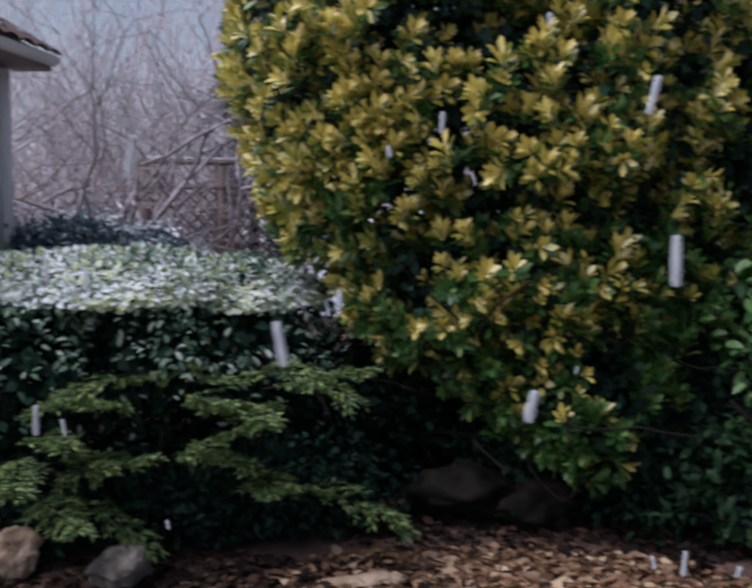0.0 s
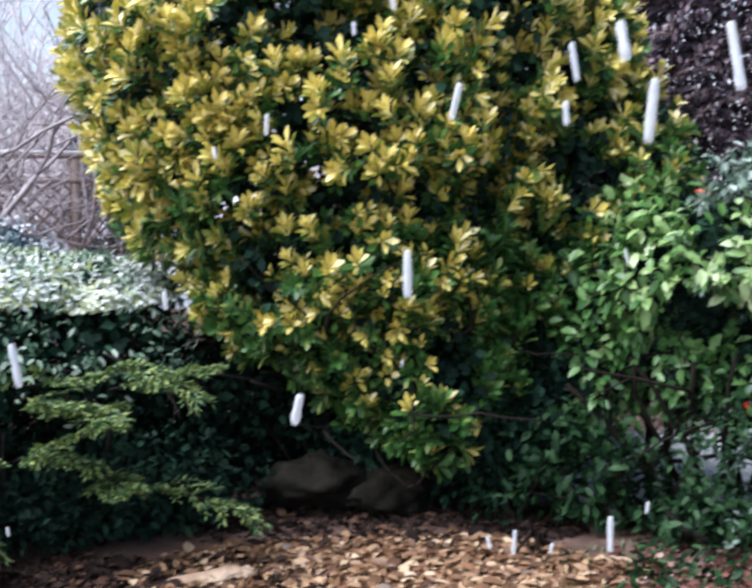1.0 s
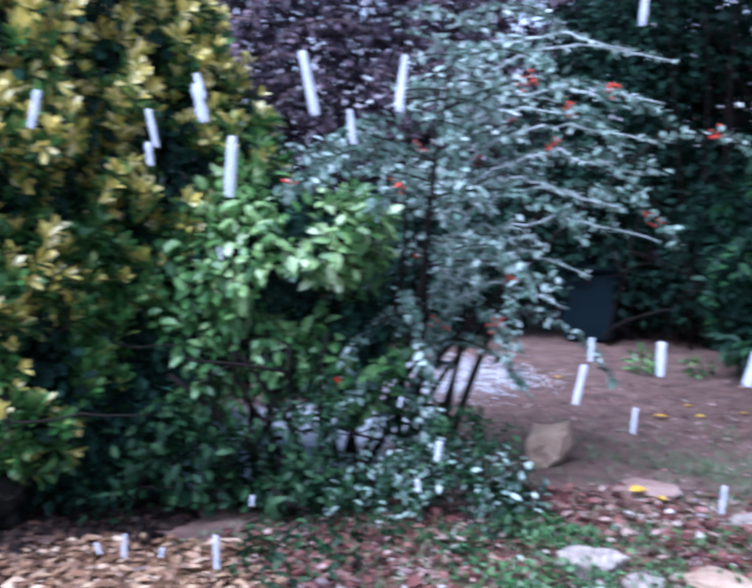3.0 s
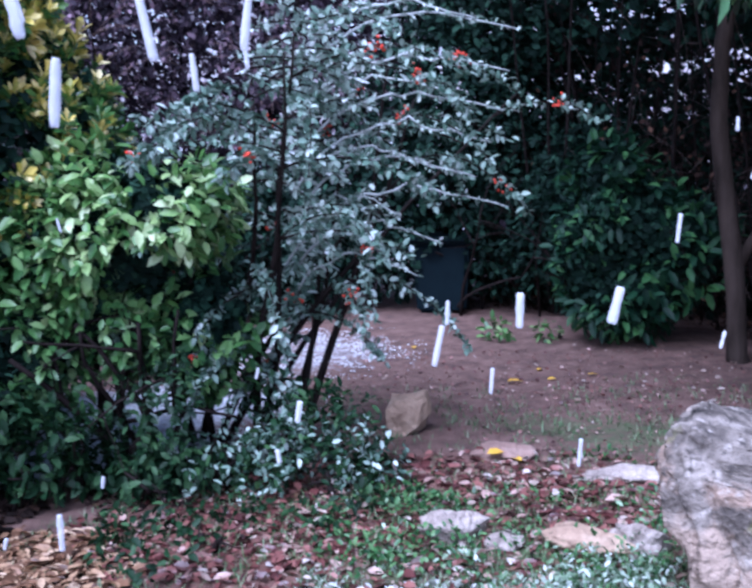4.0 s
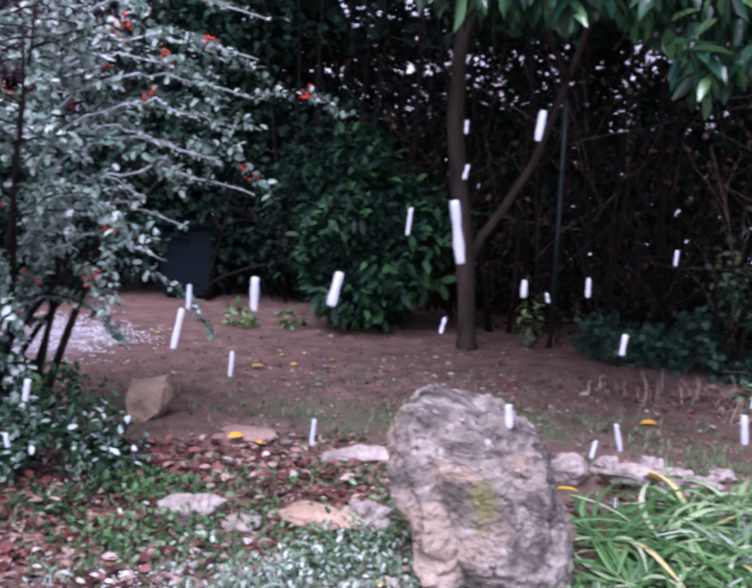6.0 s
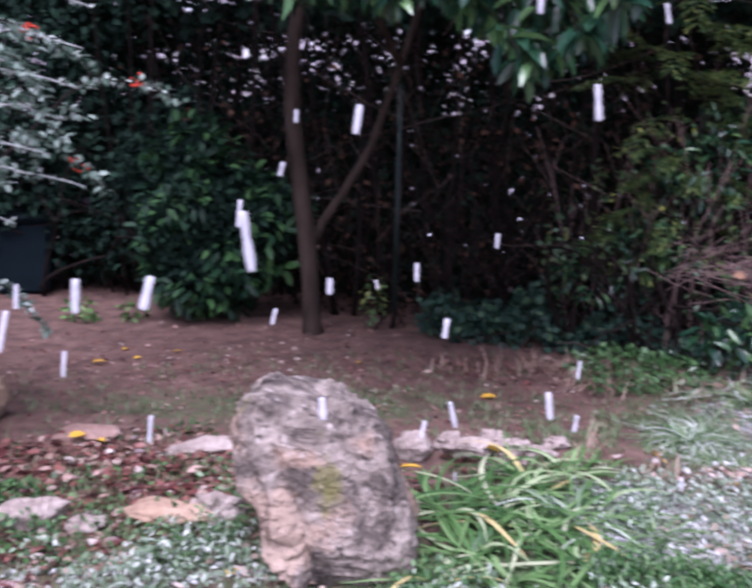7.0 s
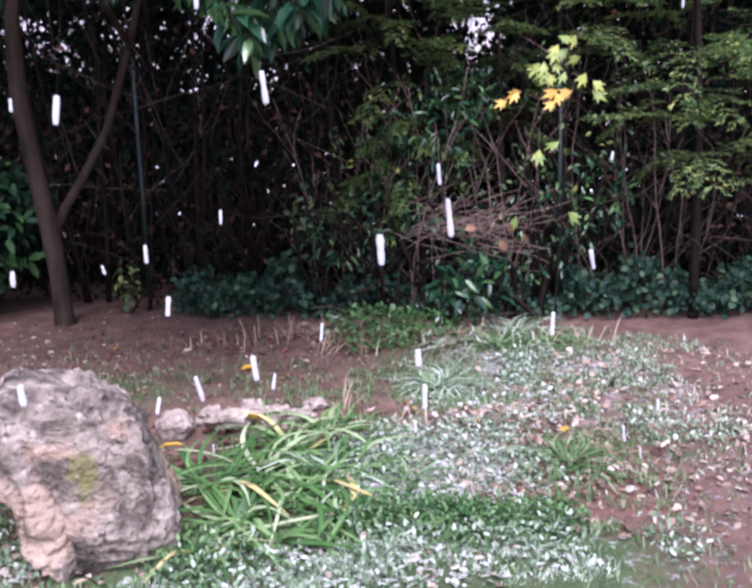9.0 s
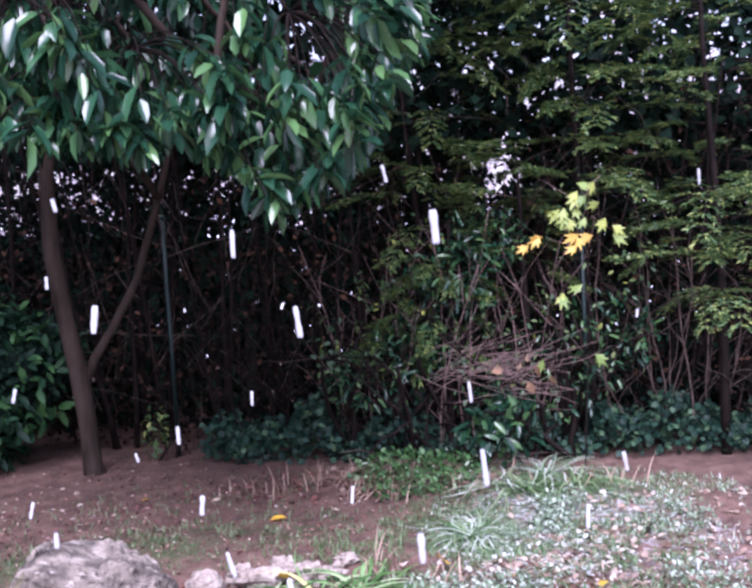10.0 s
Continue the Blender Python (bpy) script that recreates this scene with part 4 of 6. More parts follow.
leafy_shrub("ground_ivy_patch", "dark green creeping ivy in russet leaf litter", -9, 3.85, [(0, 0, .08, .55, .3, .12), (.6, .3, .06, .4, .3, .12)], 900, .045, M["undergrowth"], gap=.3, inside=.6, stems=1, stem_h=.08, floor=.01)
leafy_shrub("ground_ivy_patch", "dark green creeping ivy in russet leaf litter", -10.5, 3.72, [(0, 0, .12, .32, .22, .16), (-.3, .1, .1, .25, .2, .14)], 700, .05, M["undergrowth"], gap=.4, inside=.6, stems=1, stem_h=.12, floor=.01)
leafy_shrub("ground_ivy_patch", "grey-green creeping ivy in russet leaf litter", -1.5, 4.35, [(0, 0, .15, .4, .25, .2), (-.35, .1, .12, .35, .3, .2)], 700, .04, M["grey_green"], gap=.3, inside=.6, stems=1, stem_h=.15, floor=.01)
leafy_shrub("ground_ivy_patch", "sprigs of green creeping weed among stones", 6.5, 3.6, [(0, 0, .03, .6, .3, .06), (.6, .1, .03, .5, .3, .06), (.1, .6, .03, .5, .3, .05)], 800, .03, M["mat_green"], gap=.35, inside=.6, stems=1, stem_h=.05, floor=.005)
for az, r, wide, n in ((3.2, 3.65, .35, 520), (7.0, 4.1, .3, 380), (0.5, 4.0, .3, 420), (10.5, 4.55, .35, 300), (17.2, 4.1, .16, 160)):
    leafy_shrub("ground_ivy_patch", "sprigs of green creeping weed among fallen leaves", az, r, [(0, 0, .04, wide, .2, .07), (wide * .8, .1, .03, wide * .6, .16, .06)], n, .034, M["mat_green"], gap=.5, inside=.6, stems=1, stem_h=.05, floor=.005)
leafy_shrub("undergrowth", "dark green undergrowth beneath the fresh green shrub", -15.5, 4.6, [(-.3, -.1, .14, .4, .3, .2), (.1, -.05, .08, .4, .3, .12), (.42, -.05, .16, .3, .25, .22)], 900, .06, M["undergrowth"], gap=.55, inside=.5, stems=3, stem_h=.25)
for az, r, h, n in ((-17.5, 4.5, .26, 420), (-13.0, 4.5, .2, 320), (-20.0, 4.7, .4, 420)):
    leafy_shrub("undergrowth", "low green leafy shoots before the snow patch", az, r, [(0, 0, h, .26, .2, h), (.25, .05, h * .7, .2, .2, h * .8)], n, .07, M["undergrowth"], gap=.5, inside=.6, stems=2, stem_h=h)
# Near-black green here stands for the shade beneath the shrub.
leafy_shrub("undergrowth", "undergrowth beneath the golden shrub, its green darkened for shade", -24, 4.85, [(0.1, 0, .35, .5, .35, .45), (-.5, .1, .22, .4, .3, .3)], 2400, .06, M["shade_green"], core_mat=M["shade_green"], gap=.1, inside=.5, stems=3, stem_h=.3)
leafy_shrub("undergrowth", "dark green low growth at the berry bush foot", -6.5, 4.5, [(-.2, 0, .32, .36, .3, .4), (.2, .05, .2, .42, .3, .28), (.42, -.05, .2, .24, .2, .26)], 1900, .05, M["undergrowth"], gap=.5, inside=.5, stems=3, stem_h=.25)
leafy_shrub("holly_bush", "dark evergreen bush behind the green shrub", -14.5, 8.1, [(0, 0, .6, 1.2, .5, .75), (-1.0, .1, .5, .9, .5, .65)], 3200, .08, M["shade_green"], core_mat=M["shade_green"], gap=.1, inside=.3)
leafy_shrub("holly_bush", "dark evergreen bush behind the berry bush", -4.5, 8.9, [(0, 0, .6, 1.0, .5, .8)], 2000, .08, M["shade_green"], core_mat=M["shade_green"], gap=.1, inside=.3)


# ---- boundary hedge behind the bed: a line of bare-stemmed evergreens ----
HU, HV = np.array([.7071, -.7071, 0]), np.array([.7071, .7071, 0])


def along_hedge(u, v, z=0.0):
    u, v, z = np.broadcast_arrays(np.asarray(u, float), np.asarray(v, float), np.asarray(z, float))
    return u[..., None] * HU + v[..., None] * HV + z[..., None] * np.array([0, 0, 1.0])


def build_boundary_hedge():
    hedge = thing("boundary_hedge", "tall dark old hedge with bare stems and thin leaves", "hedge", along_hedge(-1, 7.5))
    for k in range(90):
        p = along_hedge(rng.uniform(-5.8, 5.5), rng.uniform(7.05, 7.8), -.05)
        pts = wander(p, (rng.normal() * .07, rng.normal() * .07, 1), rng.uniform(2.6, 3.8), 8, .06)
        b = Build()
        b.tube(pts, np.linspace(rng.uniform(.008, .026), .006, 9), 5)
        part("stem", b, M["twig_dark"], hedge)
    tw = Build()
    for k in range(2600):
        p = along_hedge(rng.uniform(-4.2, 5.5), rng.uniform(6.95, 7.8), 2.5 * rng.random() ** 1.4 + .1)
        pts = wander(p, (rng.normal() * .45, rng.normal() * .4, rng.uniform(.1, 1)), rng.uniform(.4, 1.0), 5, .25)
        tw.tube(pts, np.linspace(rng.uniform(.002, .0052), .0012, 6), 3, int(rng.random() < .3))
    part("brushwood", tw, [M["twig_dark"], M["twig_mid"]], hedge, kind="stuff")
    lv = Build()

    def leaves(n, v0, v1, zs, size, mat, gap=0.0, thin=0.0):
        u = rng.uniform(-6, 5.8, n)
        p = along_hedge(u, rng.uniform(v0, v1, n), zs)
        if gap:
            keep = np.array([.6 * noise.noise(Vector((a * 2.6, b * 1.6, 3.0))) + .8 * noise.noise(Vector((a * 24, b * 8, 1.0))) for a, b in zip(u, p[:, 2])]) > gap + thin * np.clip((-u - 1.9) / 1.2, 0, 1) + .48 * np.exp(-((u - .15) / .16) ** 2 - ((p[:, 2] - 1.9) / .22) ** 2)
            p = p[keep]
        lv.leaves(p, rand_dirs(len(p)), -HV + .8 * rng.normal(size=p.shape), rng.uniform(.7, 1.3, len(p)) * size, .6, mat, SMALL, SMALL_FACES)

    # Near-black leaf layers carry the shade within the hedge in their colour.
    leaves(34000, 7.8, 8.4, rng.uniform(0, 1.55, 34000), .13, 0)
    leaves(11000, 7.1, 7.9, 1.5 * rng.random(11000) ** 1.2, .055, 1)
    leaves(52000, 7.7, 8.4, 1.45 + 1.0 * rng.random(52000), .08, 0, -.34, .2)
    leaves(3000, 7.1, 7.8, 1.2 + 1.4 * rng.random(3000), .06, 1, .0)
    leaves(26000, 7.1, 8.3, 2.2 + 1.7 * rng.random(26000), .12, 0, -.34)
    part("foliage", lv, [M["shade_green"], M["dead_leaf"]], hedge, kind="stuff")


build_boundary_hedge()


def build_back_screen():
    """The dull purple twiggy hedge far behind the berry bush, and the dark evergreen that joins it to the boundary hedge."""
    foot = np.array([-2.2, 10.0, 0])
    hedge = thing("purple_hedge", "tall dull purple twiggy hedge with sky showing through", "hedge", foot)
    lv, tw = Build(), Build()
    for k in range(60):
        x = rng.uniform(-6.0, 1.2)
        pts = wander((x, 9.9 - .12 * x + rng.normal() * .3, -.05), (rng.normal() * .15, rng.normal() * .1, 1), rng.uniform(2.8, 4.2), 8, .12)
        b = Build()
        b.tube(pts, np.linspace(rng.uniform(.01, .03), .006, 9), 5)
        part("stem", b, M["twig_dark"], hedge)
        for j in range(18):
            s = pts[rng.integers(2, 9)]
            twig = wander(s, (rng.normal() * .7, rng.normal() * .5 - .2, .5), rng.uniform(.5, 1.1), 7, .25, droop=.16)
            tw.tube(twig, np.linspace(.007, .002, 8), 3)
            m = 26
            at = rng.uniform(1, 7, m)
            i = np.minimum(at.astype(int), 6)
            q = twig[i] + (twig[i + 1] - twig[i]) * (at - i)[:, None] + .03 * rng.normal(size=(m, 3))
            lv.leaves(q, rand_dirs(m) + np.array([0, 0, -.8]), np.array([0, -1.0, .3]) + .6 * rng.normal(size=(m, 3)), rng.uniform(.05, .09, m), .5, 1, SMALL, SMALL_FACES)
    part("brushwood", tw, M["twig_brown"], hedge, kind="stuff")
    n = 44000
    x = rng.uniform(-6.2, 1.4, n)
    p = np.stack([x, 9.9 - .12 * x + rng.normal(0, .35, n), .1 + 4.0 * rng.random(n)], 1)
    keep = np.array([noise.noise(Vector((a * 1.3, c * 1.3, 1.0))) + .75 * noise.noise(Vector((a * 6, c * 6, 4.0))) for a, _, c in p]) > np.where(p[:, 2] > 1.9, -.42, -1.6)
    p = p[keep]
    # Filler leaves take the dark twin, painting shade behind the twig leaves.
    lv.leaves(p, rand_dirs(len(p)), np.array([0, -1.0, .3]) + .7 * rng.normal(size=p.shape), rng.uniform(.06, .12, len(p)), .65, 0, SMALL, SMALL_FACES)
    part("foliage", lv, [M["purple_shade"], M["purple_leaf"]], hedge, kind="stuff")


build_back_screen()
leafy_shrub("holly_bush", "tall very dark evergreen bush behind the berry bush", 6.5, 8.9,
            [(0, 0, 1.6, .95, .6, 1.1), (-.6, .1, 1.0, .7, .5, .9), (.5, 0, .95, .75, .5, .85), (.2, 0, 2.5, .8, .5, .9)], 5200, .09, M["shade_green"], core_mat=M["shade_green"], gap=.1, inside=.3)
leafy_shrub("holly_bush", "dark evergreen bush at the corner of the hedge", 13.5, 8.6,
            [(0, 0, .9, .7, .5, .9)], 1800, .09, M["shade_green"], core_mat=M["shade_green"], gap=.1, inside=.3)


# ---- laurel tree whose branches hang into view ----
def build_laurel():
    foot = polar(21.6, 7.0)
    tree = thing("laurel_tree", "old laurel tree with a bare grey trunk and long glossy leaves", "tree", foot)
    right, deep = local_axes(21.6)
    up = np.array([0, 0, 1.0])
    t = Build()
    line = np.array([foot + right * a + up * z for a, z in ((.05, -.05), (.03, .05), (.02, .35), (-.01, .7), (-.07, 1.1), (-.13, 1.6), (-.12, 2.1), (-.02, 2.7), (.1, 3.3))])
    t.tube(line, [.095, .07, .062, .066, .06, .056, .05, .045, .03], 12)
    part("trunk", t, M["bark"], tree)
    fork = Build()
    fl = np.array([foot + right * a + deep * d + up * z for a, d, z in ((0, 0, .6), (.1, 0, .82), (.22, -.05, 1.0), (.42, -.1, 1.35), (.6, -.2, 1.9), (.8, -.4, 2.6))])
    fork.tube(fl, [.035, .033, .03, .027, .024, .016], 8)
    part("limb", fork, M["bark"], tree)
    nodes = list(line[5:]) + list(fl[3:])
    for az, r, z in ((18, 5.4, 2.5), (22, 4.9, 2.3), (26, 5.0, 2.6), (30, 5.2, 2.4), (34, 5.4, 2.2), (38, 5.6, 2.3), (27, 5.8, 2.9), (35, 5.2, 2.8), (20, 4.6, 2.8), (40, 5.7, 2.6)):
        end = polar(az, r, z)
        s = nodes[rng.integers(len(nodes))]
        k = np.linspace(0, 1, 9)[:, None]
        pts = s + (end - s) * k + up * .35 * np.sin(np.pi * k) + .03 * rng.normal(size=(9, 3)) * np.sin(np.pi * k)
        b = Build()
        b.tube(pts, np.linspace(.026, .009, 9), 6)
        part("limb", b, M["bark"], tree)
        nodes += list(pts[3:])
    nodes = np.array(nodes)
    low = lambda az: np.interp(az, [16, 20, 25, 29, 32, 34, 36, 38, 40.5, 43], [.12, .08, .075, .085, .05, .005, .03, .045, .12, .17])
    rest, twigs = Build(), Build()
    base, axis, nrm, size = [], [], [], []
    for k in range(520):
        az = rng.uniform(16.5, 42.5)
        el = low(az) + .035 + min(rng.exponential(.07), .42)
        if k < 3:
            az, el = 33.7 + .25 * k, .04 + .008 * k
        r = rng.uniform(4.5, 6.1) if k > 2 else 5.1
        tip = polar(az, r, 1.6 + el * r)
        s = nodes[np.argmin(((nodes - tip - up * .15) ** 2).sum(1))]
        kk = np.linspace(0, 1, 6)[:, None]
        pts = s + (tip - s) * kk + up * .1 * np.sin(np.pi * kk)
        twigs.tube(pts, np.linspace(.006, .003, 6), 4)
        along = unit(unit(pts[-1] - pts[-2]) + .3 * rng.normal(size=3))
        n = rng.integers(6, 10)
        ang = rng.uniform(0, 6.3) + np.arange(n) * 2.4
        a = unit(np.cross(along, up))
        c = np.cross(along, a)
        out = np.cos(ang)[:, None] * a + np.sin(ang)[:, None] * c
        ax = unit(along * .45 + out * .75 + up * -.55 + .32 * rng.normal(size=(n, 3)))
        base.append(tip - along * .02 * np.arange(n)[:, None])
        axis.append(ax)
        nrm.append(out * .8 + up * .7 + .2 * rng.normal(size=(n, 3)))
        size.append(rng.uniform(.13, .2, n))
    base, axis, nrm, size = map(np.concatenate, (base, axis, nrm, size))
    part("brushwood", twigs, M["twig_dark"], tree, kind="stuff")
    order = np.argsort(np.linalg.norm(base, axis=1))
    near, other = order[:280], order[280:]
    kinds = []
    for k in range(4):
        b = Build()
        b.leaves(np.zeros((1, 3)), np.array([[1.0, 0, 0]]), np.array([[0, 0, 1.0]]), 1.0, .35 + .03 * k)
        kinds.append(b.mesh("leaf", [M["laurel_piece"]]))
    for j in near:
        x = Vector(axis[j])
        y = Vector(np.cross(nrm[j], axis[j])).normalized()
        z = x.cross(y)
        ob = new("leaf", kinds[j % 4])
        ob.parent = tree
        ob.matrix_parent_inverse = tree.matrix_basis.inverted()
        ob.matrix_basis = Matrix.Translation(base[j]) @ Matrix((x, y, z)).transposed().to_4x4() @ Matrix.Scale(size[j], 4)
    # High crown above the view, added to shade the trunk and hedge.
    n = 5200
    q = polar(28, 6.7, 3.75) + right * rng.uniform(-2.6, 2.6, (n, 1)) + deep * rng.uniform(-1.5, 1.3, (n, 1)) + up * rng.uniform(-.4, .5, (n, 1))
    rest.leaves(q, rand_dirs(n) + np.array([0, 0, -.3]), up + .6 * rng.normal(size=(n, 3)), rng.uniform(.14, .21, n), .4)
    rest.leaves(base[other], axis[other], nrm[other], size[other], .4)
    part("foliage", rest, M["laurel"], tree, kind="stuff")


def by_object(m, name):
    """The same leaf, its tone drawn for each object instead of each loose piece."""
    m = m.copy()
    m.name = name
    n, l = m.node_tree.nodes, m.node_tree.links
    info = n.new("ShaderNodeObjectInfo")
    ramp = next(k for k in n if k.type == "VALTORGB")
    l.new(info.outputs["Random"], ramp.inputs["Fac"])
    return m


M["laurel_piece"] = by_object(M["laurel"], "laurel_single_leaf")
build_laurel()


# ---- right-hand end of the hedge: twig shrubs, conifer, maple, posts, ivy ----
def twig_shrub(label, az, r, n, height, spread, material, bend=.1):
    foot = polar(az, r)
    bush = thing("twig_shrub", label, "shrub", foot, "bare shrubs in the hedge")
    right, deep = local_axes(az)
    fine = Build()
    for k in range(n):
        p = foot + right * rng.normal() * spread * .35 + deep * rng.normal() * .12 + np.array([0, 0, -.04])
        pts = wander(p, right * rng.normal() * .1 + deep * rng.normal() * .1 + np.array([0, 0, 1]), height * rng.uniform(.7, 1.15), 9, bend)
        b = Build()
        b.tube(pts, np.linspace(rng.uniform(.004, .0085), .0025, 10), 5)
        part("stem", b, material, bush)
        for j in range(5):
            s = pts[rng.integers(2, 9)]
            fine.tube(wander(s, right * rng.normal() * .6 + deep * rng.normal() * .4 + np.array([0, 0, .8]), rng.uniform(.25, .6), 5, .25), np.linspace(.004, .0015, 6), 3)
    part("brushwood", fine, material, bush, kind="stuff")
    return bush


twig_shrub("bare shrub of upright pale brown twigs in the hedge", 45.6, 6.75, 13, 1.8, .9, M["twig_pink"], .2)
twig_shrub("bare shrub of slanting brown twigs in the hedge", 38.0, 7.0, 7, 1.5, .4, M["twig_pink"], .16)
twig_shrub("bare shrub of grey twigs in the hedge", 31.5, 7.1, 14, 1.3, .8, M["twig_dark"], .2)
twig_shrub("bare shrub of upright pale twigs in the hedge", 54.5, 7.0, 12, 1.9, .9, M["twig_mid"], .18)


def brush_pile(az, r, z):
    """Cut brown twigs caught sideways in the hedge."""
    c = polar(az, r, z)
    right, deep = local_axes(az)
    b = Build()
    for k in range(60):
        p = c + right * rng.uniform(-.45, .2) + deep * rng.normal() * .12 + np.array([0, 0, rng.normal() * .07])
        b.tube(wander(p, right + np.array([0, 0, rng.uniform(-.15, .5)]) + .25 * rng.normal(size=3), rng.uniform(.25, .55), 5, .2), np.linspace(.003, .0015, 6), 3)
    lv = Build()
    q = c + right * rng.uniform(-.2, .45, (6, 1)) - deep * rng.uniform(0, .15, (6, 1)) + np.array([0, 0, 1]) * rng.normal(.05, .09, (6, 1))
    lv.leaves(q, rand_dirs(6), -deep + .5 * rng.normal(size=(6, 3)), rng.uniform(.05, .085, 6), .7)
    pile = thing("brush_bundle", "tangle of cut reddish brown twigs lodged in the hedge", "brushwood", c)
    part("brushwood", b, M["twig_pink"], pile, kind="stuff")
    part("dry_foliage", lv, M["litter_tan"], pile, "curled orange-brown dead leaves", kind="stuff")


brush_pile(45.4, 5.95, .72)


def build_conifer(az, r, z0, z1, count, reach):
    foot = polar(az, r)
    tree = thing("conifer_tree", "yellow-green conifer with hanging feathery sprays in the hedge", "tree", foot, "conifers in the hedge")
    t = Build()
    t.tube(wander(foot + np.array([0, 0, -.05]), (0, 0, 1), z1 + .2, 8, .04), np.linspace(.035, .012, 9), 8)
    part("trunk", t, M["twig_dark"], tree)
    b = Build()
    for k in range(count):
        a = rng.uniform(0, 6.3)
        z = rng.uniform(z0, z1)
        d = np.array([math.cos(a), math.sin(a), rng.uniform(-.1, .45)])
        spray(b, foot + np.array([0, 0, z]) + d * .1, d, reach * rng.uniform(.6, 1.1), rng.uniform(-.1, -.02))
    part("foliage", b, [M["thuja"], M["twig_dark"]], tree, kind="stuff")


build_conifer(41.8, 7.3, 1.6, 3.4, 50, .75)
build_conifer(51.2, 7.0, 1.7, 3.4, 50, .7)
build_conifer(58.5, 6.8, .9, 3.4, 70, .75)
build_conifer(42.8, 6.95, .55, 1.5, 22, .4)
build_conifer(47.6, 6.95, 1.0, 1.8, 18, .4)
build_conifer(38.5, 7.15, .5, 1.3, 12, .35)
leafy_shrub("privet_bush", "thin green privet in the boundary hedge", 41.8, 6.75, [(0, 0, 1.2, .5, .3, .5), (.2, 0, .7, .6, .3, .45)], 330, .045, M["privet"], gap=.45, inside=.6)
leafy_shrub("privet_bush", "thin green privet in the boundary hedge", 49.5, 6.75, [(0, 0, .8, .6, .3, .6), (.3, 0, 1.5, .5, .3, .5)], 360, .045, M["privet"], gap=.4, inside=.6)
leafy_shrub("privet_bush", "thin green privet with yellowing tips in the boundary hedge", 37.2, 6.75, [(0, 0, .95, .35, .25, .5)], 190, .055, M["privet"], gap=.45, inside=.6)
leafy_shrub("laurel_seedling", "small broad-leaved green plant at the hedge foot", 45.8, 6.2, [(0, 0, .32, .24, .2, .2)], 120, .12, M["laurel"], gap=.1, inside=.5, stems=3, stem_h=.3, ratio=.4)
leafy_shrub("privet_seedling", "small yellow-green seedling at the hedge foot", 25.5, 7.2, [(0, 0, .22, .09, .09, .2)], 60, .06, M["thuja"], gap=.0, inside=.5, stems=2, stem_h=.25)
leafy_shrub("primrose_clump", "low pale green leaf rosette on bare soil", 8.8, 7.55, [(0, 0, .08, .13, .12, .09)], 60, .07, M["mid_green"], gap=0, inside=.5, stems=1, stem_h=.08, floor=.01)
leafy_shrub("primrose_clump", "low pale green leaf rosette on bare soil", 11.6, 7.5, [(0, 0, .07, .1, .1, .08)], 50, .065, M["mid_green"], gap=0, inside=.5, stems=1, stem_h=.08, floor=.01)
leafy_shrub("herb_clump", "low green herb clump at the bed's back", 40.2, 5.95, [(0, 0, .1, .34, .3, .14), (.3, .1, .08, .25, .2, .12)], 900, .045, M["mat_green"], gap=.1, inside=.5, stems=2, stem_h=.1, floor=.01)
leafy_shrub("ground_cover_patch", "dense small-leaved green ground cover by the strap leaves", 42.2, 3.3, [(0, 0, .04, .2, .14, .1), (.16, .05, .04, .14, .12, .08), (-.18, .06, .03, .14, .12, .07)], 1500, .026, M["mat_green"],
            gap=.35, inside=.6, stems=1, stem_h=.06, floor=.005)
leafy_shrub("ground_cover_patch", "dense small-leaved green ground cover by the strap leaves", 48.0, 3.32, [(0, 0, .04, .2, .13, .1), (.2, .03, .04, .16, .12, .08)], 1300, .026, M["mat_green"], gap=.2, inside=.6, stems=1, stem_h=.06, floor=.005)


leafy_shrub("bramble", "trailing green bramble through the hedge", 41.0, 6.75, [(0, 0, .7, .35, .2, .28), (-.35, 0, .55, .3, .2, .2)], 380, .085, M["laurel"], ratio=.3, gap=.2, inside=.6, stems=4, stem_h=.5)
leafy_shrub("bramble", "trailing green bramble through the hedge", 43.8, 6.8, [(0, 0, 1.25, .4, .2, .25), (.2, 0, 1.5, .3, .2, .2)], 420, .085, M["laurel"], ratio=.3, gap=.2, inside=.6, stems=4, stem_h=.9)
leafy_shrub("bramble", "trailing green bramble through the hedge", 48.8, 6.7, [(0, 0, .5, .4, .2, .3), (.4, 0, .8, .4, .2, .3)], 320, .075, M["laurel"], ratio=.35, gap=.2, inside=.6, stems=4, stem_h=.6)


for az, r, wide in ((43.3, 3.9, .3), (42.3, 4.15, .22), (45.5, 3.75, .3), (36.0, 3.02, .4), (43.5, 3.0, .4), (50.0, 5.5, .5), (52.5, 3.2, .4), (54.5, 4.4, .5), (47.0, 5.3, .3), (53, 5.3, .5), (10, 3.35, .4), (15.5, 3.3, .3)):
    leafy_shrub("snowy_ground_cover", "low ground cover plants dusted with melting snow", az, r, [(0, 0, .04, wide, .22, .075), (.3, .12, .03, wide * .7, .2, .06), (-.3, -.1, .03, wide * .7, .18, .06)], 800, .028, M["snow_mat"],
                gap=.5, inside=.6, stems=1, stem_h=.05, floor=.005)
for az, r, wide in ((30.0, 3.1, .2), (36.0, 3.4, .26), (39.3, 3.35, .2), (52.8, 3.4, .3), (25.0, 2.95, .3), (14.0, 3.45, .25)):
    leafy_shrub("ground_cover_patch", "dense small-leaved green ground cover by the strap leaves", az, r, [(0, 0, .04, wide, .16, .08), (.3, .06, .03, wide * .7, .14, .06)], 480, .026, M["mat_green"],
                gap=.55, inside=.6, stems=1, stem_h=.05, floor=.005)


